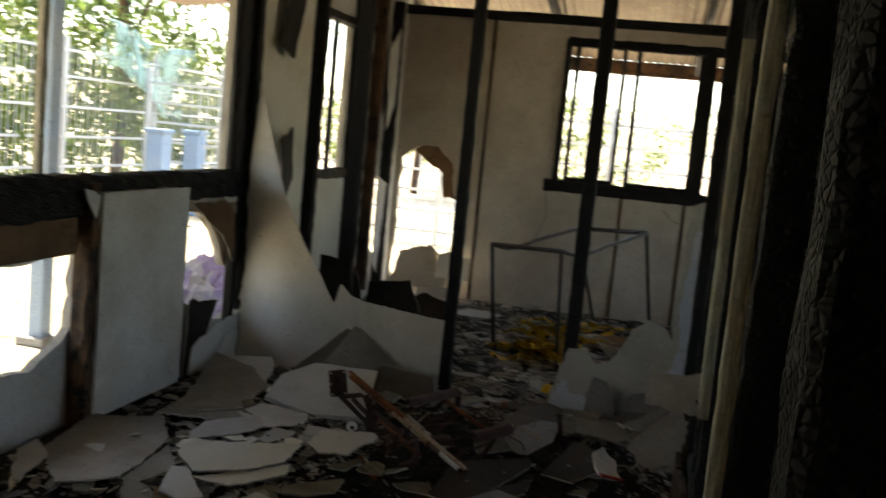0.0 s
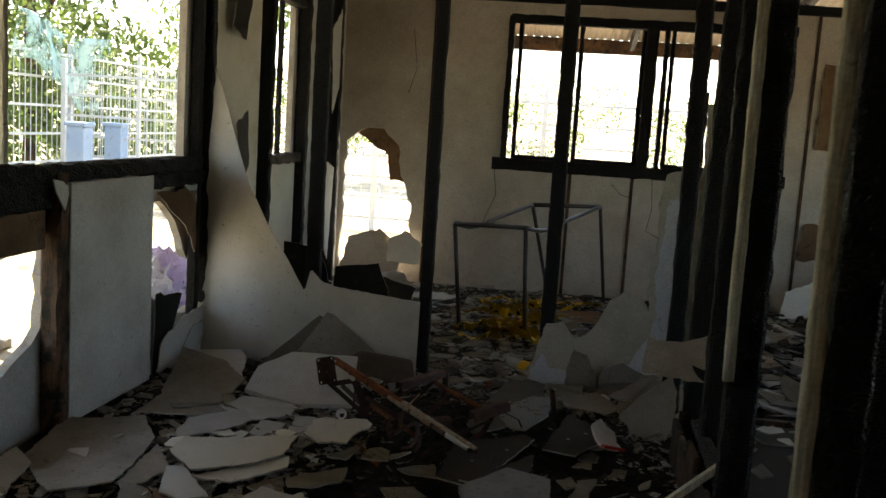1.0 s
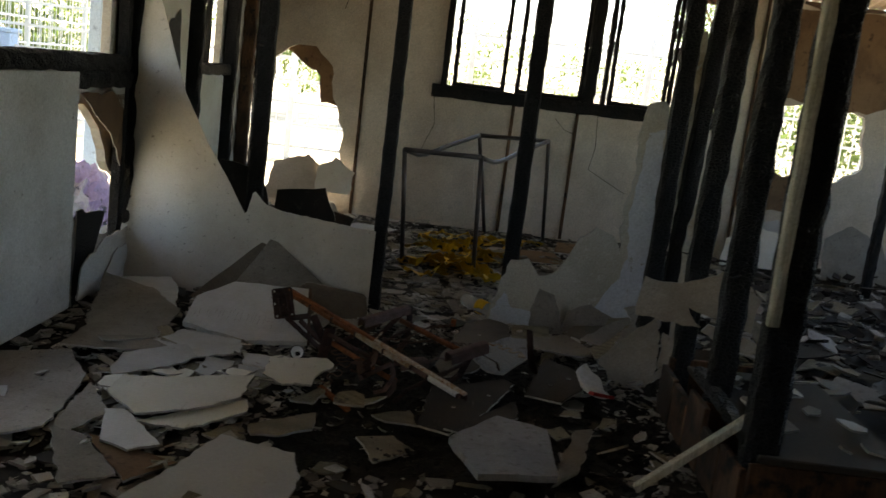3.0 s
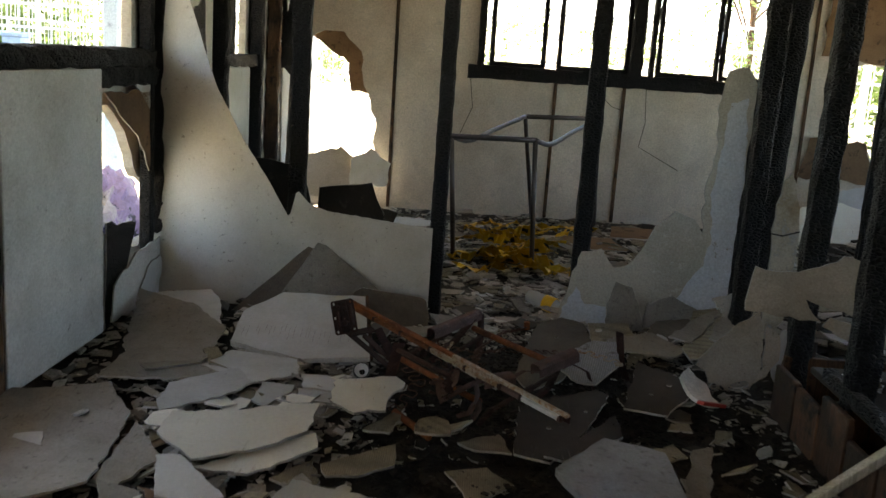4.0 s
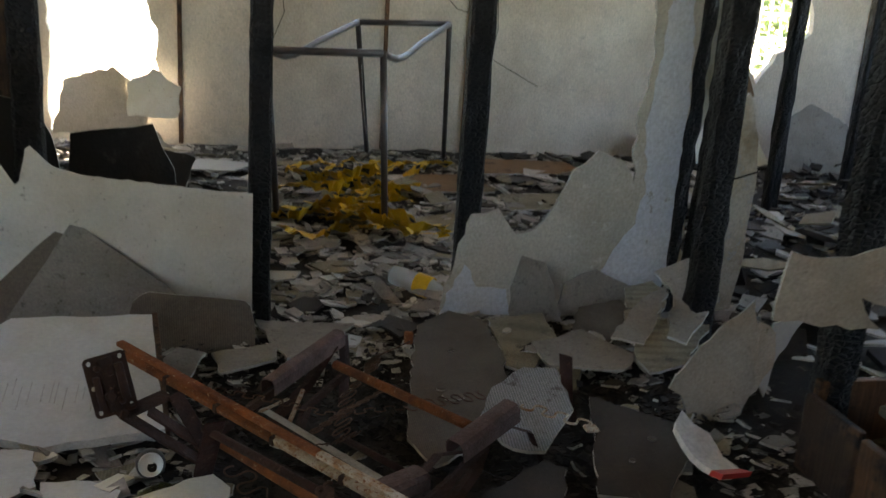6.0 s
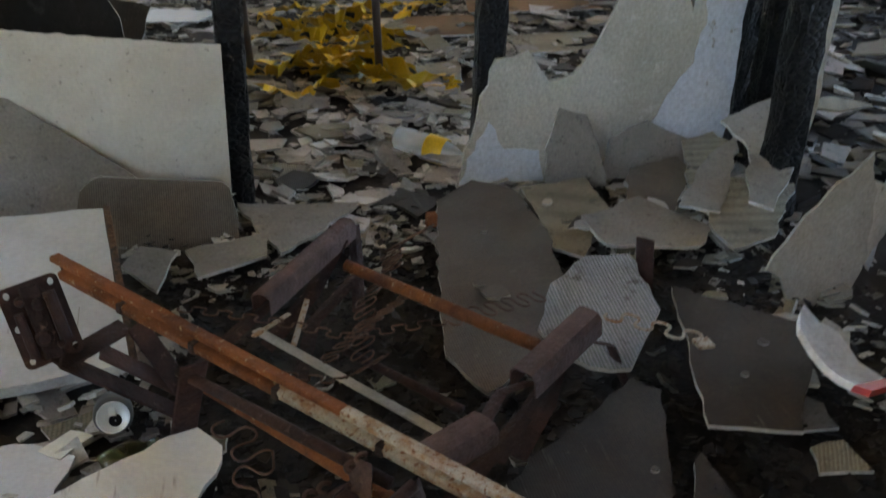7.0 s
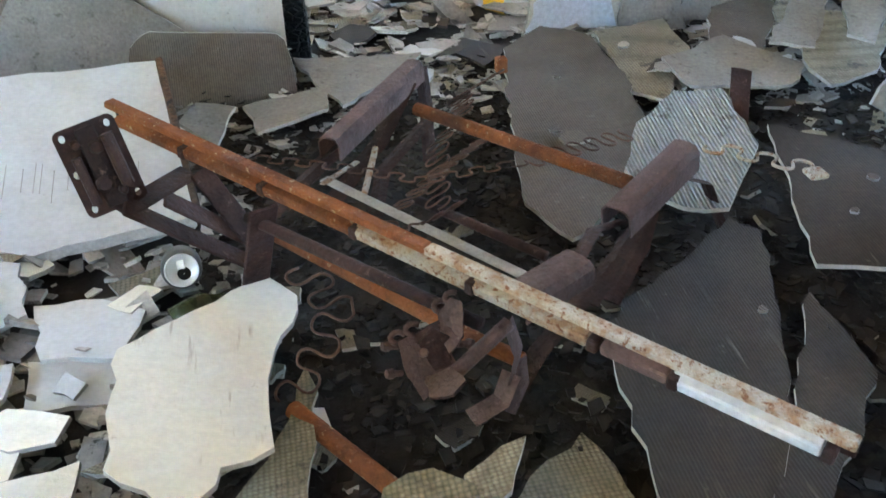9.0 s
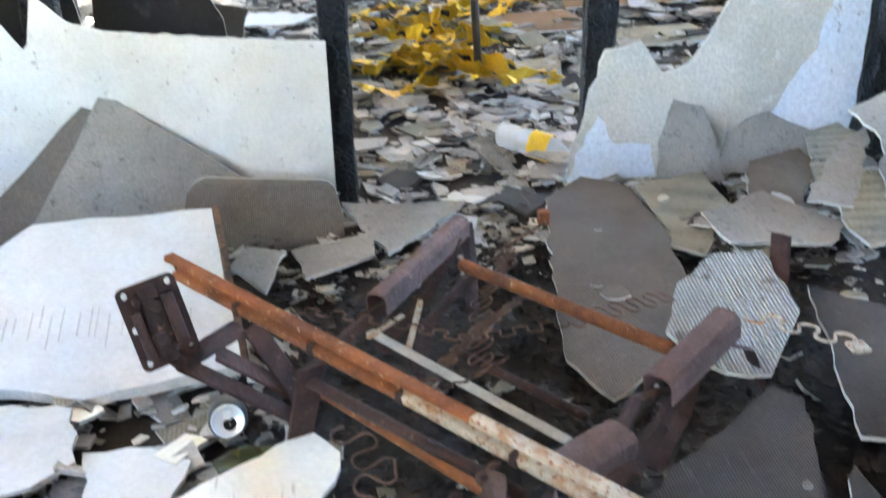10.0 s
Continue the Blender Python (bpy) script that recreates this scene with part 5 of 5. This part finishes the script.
# sack seen through the broken side wall
bm = bmesh.new()
bmesh.ops.create_icosphere(bm, subdivisions=4, radius=1)
for v in bm.verts:
    c = v.co.copy()
    fold = abs(noise.noise(c * 3.1 + Vector((4, 0, 1)))) + 0.6 * abs(noise.noise(c * 6.7))
    k = 1.08 - 0.42 * fold
    v.co = Vector((c.x * 0.17 * k, c.y * 0.42 * k, max(-0.9, c.z) * 0.29 * k + 0.26))
sack = link("sack", bm, PURPLE)
sack.location = (-1.98, 5.36, -0.06)
tagged(sack, "lilac and white plastic sack outside the broken wall", "sack")

# ---- outside: fences, hedge, trees, net
def fence(name, label, y_line, x0, x1, height, bars, rails, axis="x", mat=WHITEPAINT):
    f = thing(name, label, "fence")
    for k in range(int((x1 - x0) / 2) + 1):
        p = x0 + 2 * k
        d = (p - 0.03, p + 0.03, y_line - 0.03, y_line + 0.03) if axis == "x" else (y_line - 0.03, y_line + 0.03, p - 0.03, p + 0.03)
        part("post", boxed(*d, -0.06, height + 0.1, None, 0.004), mat, f)
    for z in rails:
        d = (x0, x1, y_line - 0.012, y_line + 0.012) if axis == "x" else (y_line - 0.012, y_line + 0.012, x0, x1)
        part("rail", boxed(*d, z - 0.015, z + 0.015), mat, f)
    bm = bmesh.new()
    for k in range(int((x1 - x0) / bars)):
        p = x0 + bars * k
        d = (p - 0.005, p + 0.005, y_line + 0.014, y_line + 0.022) if axis == "x" else (y_line - 0.022, y_line - 0.014, p - 0.005, p + 0.005)
        box(bm, *d, 0, height)
    tagged(part("mesh_infill", bm, mat, f), kind="stuff")
    return f


fence("back_fence", "white steel mesh fence behind the building", 11.5, -6, 16, 1.7, 0.12, (0.1, 0.35, 0.6, 0.85, 1.1, 1.35, 1.6), "x")
fence("side_fence", "white rail fence with thin bars beyond the veranda", -6.2, -4, 16, 1.9, 0.12, (0.15, 0.5, 0.85, 1.2, 1.55, 1.85), "y")
for y in (10.6, 11.5):
    g = thing("gate_post", "stout pale blue gate post by the fence", "post", pose(-5.3, y, -0.06), "gate posts")
    part("shaft", boxed(-0.11, 0.11, -0.11, 0.11, 0, 1.05, None, 0.01), BLUE, g)
    part("cap", boxed(-0.13, 0.13, -0.13, 0.13, 1.05, 1.10, None, 0.01), BLUE, g)


def leaves(count, spread, seed, size):
    """A cloud of small bent leaves round lumps."""
    r = np.random.default_rng(seed)
    base = spread(r, count)
    verts, faces = [], []
    for k in range(count):
        a = Vector(r.normal(size=3)).normalized()
        b = a.orthogonal().normalized()
        s = size * r.uniform(0.6, 1.4)
        c = Vector(base[k])
        i = len(verts)
        verts += [c - a * s, c + b * s * 0.4, c + a * s, c - b * s * 0.4]
        faces.append((i, i + 1, i + 2, i + 3))
    return verts, faces


def hedge(name, label, x0, x1, y0, y1, height, count, seed):
    def spread(r, n):
        lumps = np.stack([r.uniform(x0, x1, 240), r.uniform(y0, y1, 240), r.uniform(0.2, height, 240) ** 1.0], 1)
        rad = r.uniform(0.35, 0.9, 240)
        pick = r.integers(0, 240, n)
        d = r.normal(size=(n, 3))
        d /= np.linalg.norm(d, axis=1, keepdims=True)
        p = lumps[pick] + d * rad[pick, None] * r.uniform(0.6, 1.0, n)[:, None]
        p[:, 2] = np.abs(p[:, 2])
        return p
    v, f = leaves(count, spread, seed, 0.07)
    me = bpy.data.meshes.new(name)
    me.from_pydata(v, [], f)
    me.materials.append(LEAF)
    tagged(new(name, me), label, "hedge", kind="stuff")


hedge("side_hedge", "sunlit green shrubs and creepers along the side fence", -9.5, -6.6, -3, 18, 2.7, 40000, 1)
hedge("door_hedge", "green shrubs behind the mesh fence", 4.5, 18, 13.5, 16, 3.0, 26000, 5)
hedge("back_hedge", "sunlit green shrubs far behind the back fence", -16, 40, 30, 34, 2.6, 42000, 2)


def tree(x, y, h, seed):
    t = thing("tree", "leafy green tree beyond the fence", "tree", pose(x, y, -0.06), "trees beyond the fence")
    r = random.Random(seed)
    bm = sweep([(0, 0, 0), (0.06, 0.03, h * 0.3), (-0.04, 0.05, h * 0.62)], 0.10, 8)
    part("trunk", bm, SCORCH, t)
    ends = []
    for k in range(6):
        a = k * 1.05 + r.uniform(-0.3, 0.3)
        e = (math.cos(a) * h * 0.28, math.sin(a) * h * 0.28, h * r.uniform(0.65, 0.95))
        ends.append(e)
        part("limb", sweep([(0, 0.03, h * r.uniform(0.35, 0.6)), (e[0] * 0.5, e[1] * 0.5, h * 0.65), e], 0.035, 6), SCORCH, t)

    def spread(rr, n):
        c = np.array(ends)[rr.integers(0, len(ends), n)]
        return c + rr.normal(size=(n, 3)) * h * 0.11
    v, f = leaves(5000, spread, seed, 0.09)
    me = bpy.data.meshes.new("crown")
    me.from_pydata(v, [], f)
    me.materials.append(LEAF)
    new("crown", me).parent = t


for k, (x, y, h) in enumerate(((-8.5, 9, 5.0), (-8, 14, 5.5), (-4.5, 20, 5), (9, 33, 6), (-8.5, 4, 4.6))):
    tree(x, y, h, 70 + k)
bm = curtain(40, 8, lambda x: 1.75 - 0.30 * (x - 10.4) + 0.18 * noise.noise((x * 2.1, 3, 0)), lambda x: 2.3 - 0.1 * (x - 10.4) + 0.15 * noise.noise((x * 1.3, 0, 0)), 10.4, 12.6, lambda x, z: 0.12 * math.sin(x * 3 + z * 2), 0.004)
bmesh.ops.transform(bm, matrix=pose(-6.05, 0, 0, 0, 0, 90), verts=bm.verts[:])
tagged(link("shade_net", bm, NET, smooth=True), "faded green shade net hung on the fence", "net")


# ---- loose rubble: pieces on the floor, then fine crumbs
rub = random.Random(404)
STOCK = []
for kind, mats in (("white", [WHITE, EDGE]), ("grey", [GREY, EDGE]), ("comb", [COMB, EDGE]), ("dark", [DARK, EDGE]), ("cream", [CREAM, EDGE])):
    for k in range(7):
        m = rub.randint(4, 6)
        a0 = rub.uniform(0, 6)
        loop = [(math.cos(a0 + 2 * math.pi * i / m) * rub.uniform(0.55, 1.1) * 0.06, math.sin(a0 + 2 * math.pi * i / m) * rub.uniform(0.45, 1.0) * 0.06) for i in range(m)]
        ob = link("rubble_piece", plate([jag(loop, 0.035, 0.005, rub)], 0.006), mats)
        STOCK.append((kind, ob.data))
        bpy.data.objects.remove(ob)
TEXT = {"white": "small dirty white board fragment in the rubble", "grey": "small grey board fragment in the rubble", "comb": "small tan board fragment in the rubble", "dark": "small sooty board fragment in the rubble", "cream": "small cream board fragment in the rubble"}


def scatter(count, x0, x1, y0, y1, scale, kinds, z=(0.006, 0.035), lean=14, joined=False):
    pool = [s for s in STOCK if s[0] in kinds]
    far = bmesh.new()
    for _ in range(count):
        kind, me = rub.choice(pool)
        if joined:
            s = rub.uniform(*scale)
            m = pose(rub.uniform(x0, x1), rub.uniform(y0, y1), rub.uniform(*z), rub.gauss(0, lean), rub.gauss(0, lean), rub.uniform(0, 360)) @ Matrix.Diagonal((s, s * rub.uniform(0.6, 1.1), 1, 1))
            lot = bmesh.new()
            lot.from_mesh(me)
            tone = rub.randint(0, 3)
            turn = {v: far.verts.new(m @ v.co) for v in lot.verts}
            for f in lot.faces:
                far.faces.new([turn[v] for v in f.verts]).material_index = tone
            lot.free()
            continue
        ob = new("rubble_piece", me)
        s = rub.uniform(*scale)
        ob.matrix_basis = pose(rub.uniform(x0, x1), rub.uniform(y0, y1), rub.uniform(*z), rub.gauss(0, lean), rub.gauss(0, lean), rub.uniform(0, 360)) @ Matrix.Diagonal((s, s * rub.uniform(0.6, 1.1), 1, 1))
        tagged(ob, TEXT[kind], "board piece", "loose rubble pieces")
    if joined:
        tagged(link("far_rubble", far, [FLAT_BITS, FLAT_BITS, COMB, DARK]), "flat broken board rubble covering the floor", "rubble", kind="stuff")
    else:
        far.free()


FLAT_BITS = surface("flat_grey_bits", (0.50, 0.455, 0.41), (0.36, 0.33, 0.295), (0.12, 0.11, 0.1), scales=(4, 24, 140), vary=0.6, island=True)
scatter(70, -1.45, -0.55, 2.7, 4.7, (0.4, 1.2), ("white", "white", "cream", "grey", "comb"))
scatter(26, -1.15, -0.65, 3.5, 4.3, (0.7, 1.4), ("white", "white", "comb", "cream"), (0.02, 0.05), 8)
scatter(30, -0.75, -0.45, 3.7, 4.3, (0.3, 0.7), ("white", "comb", "grey"))
scatter(24, -0.5, 0.3, 3.3, 4.3, (0.25, 0.6), ("dark",), (0.004, 0.02))
scatter(26, -0.55, 0.25, 3.35, 4.3, (0.25, 0.75), ("dark", "dark", "comb"), (0.004, 0.02), 10)
scatter(46, 0.3, 0.76, 3.0, 4.9, (0.5, 1.3), ("grey", "comb", "dark", "dark"), (0.01, 0.05), 14)
scatter(14, 0.45, 0.95, 4.4, 4.95, (0.5, 1.1), ("grey", "comb", "white"), (0.03, 0.07), 11)
scatter(70, -0.4, 0.7, 4.6, 5.6, (0.5, 1.3), ("grey", "comb", "grey", "white"), (0.006, 0.025), 6)
scatter(20, 0.80, 1.18, 3.12, 3.84, (0.4, 1.2), ("grey", "cream", "dark", "white"), (0.252, 0.28), 10)
scatter(330, -1.4, 1.9, 4.85, 6.8, (0.9, 2.1), ("grey", "comb"), (0.012, 0.03), 4, True)
scatter(120, -1.4, 1.9, 6.4, 7.6, (0.8, 2.4), ("grey", "comb"), (0.008, 0.04), 8, True)
scatter(300, 0.95, 4.2, 2.2, 7.3, (0.8, 2.6), ("grey", "dark"), (0.03, 0.09), 10, True)
scatter(60, 0.98, 2.2, 2.3, 5.0, (1.6, 3.4), ("grey", "white"), (0.06, 0.12), 9, True)
scatter(90, -1.5, 0.7, 1.6, 3.2, (0.5, 1.8), ("grey", "white"), (0.006, 0.03), 8, True)


def crumbs(name, label, count, x0, x1, y0, y1, size, mat, seed, z=0.012, keep_off=None):
    r = np.random.default_rng(seed)
    verts, faces = [], []
    for _ in range(count):
        c = np.array((r.uniform(x0, x1), r.uniform(y0, y1), abs(r.normal(0, z))))
        if keep_off and keep_off[0] < c[0] < keep_off[1] and keep_off[2] < c[1] < keep_off[3]:
            continue
        s = size * r.uniform(0.25, 1.0) ** 1.6 * 1.6
        a = r.uniform(0, 6.28)
        u = np.array((math.cos(a), math.sin(a), r.normal(0, 0.25))) * s
        v = np.array((-math.sin(a), math.cos(a), r.normal(0, 0.25))) * s * r.uniform(0.4, 0.9)
        n = np.array((0, 0, max(0.002, s * r.uniform(0.1, 0.35))))
        i = len(verts)
        verts += [tuple(c - u - v), tuple(c + u * r.uniform(0.5, 1) - v), tuple(c + u + v * r.uniform(0.3, 1)), tuple(c - u * r.uniform(0.2, 0.9) + v)]
        verts += [tuple(np.array(p) + n) for p in verts[i:i + 4]]
        faces += [(i + 4, i + 5, i + 6, i + 7)] + [(i + k, i + (k + 1) % 4, i + 4 + (k + 1) % 4, i + 4 + k) for k in range(4)]
    me = bpy.data.meshes.new(name)
    me.from_pydata(verts, [], faces)
    me.materials.append(mat)
    tagged(new(name, me), label, "rubble", kind="stuff")


PALE_BITS = surface("pale_crumbs", (0.50, 0.47, 0.42), (0.30, 0.28, 0.245), (0.1, 0.09, 0.08), scales=(8, 40, 140), vary=0.6, island=True)
BLACK_BITS = surface("black_crumbs", (0.030, 0.023, 0.018), (0.055, 0.042, 0.032), (0.015, 0.012, 0.010), scales=(8, 40, 140), vary=0.6, island=True)
crumbs("pale_crumbs", "pale crumbs of broken board over the floor", 5000, -1.55, 0.9, 2.6, 7.6, 0.016, PALE_BITS, 1, 0.012, (-0.52, 0.5, 3.2, 4.5))
crumbs("floor_chips", "flat grey chips of board covering the doorway floor", 600, -0.45, 1.2, 4.7, 6.6, 0.028, PALE_BITS, 2, 0.006)
crumbs("floor_chips", "flat grey chips of board over the far floor", 1500, -1.5, 4.4, 5.1, 7.7, 0.03, PALE_BITS, 6, 0.01)
crumbs("char_crumbs", "black charcoal crumbs over the floor", 11000, -0.6, 0.8, 3.2, 4.9, 0.008, BLACK_BITS, 3)
crumbs("char_crumbs", "black charcoal crumbs and chips in the side room", 2600, 0.85, 4.4, 1.2, 7.6, 0.035, BLACK_BITS, 4, 0.03)
crumbs("side_crumbs", "dirty crumbs along the side wall", 3500, -1.62, 0.7, 1.2, 5.0, 0.02, PALE_BITS, 5, 0.012, (-0.52, 0.8, 3.2, 4.5))
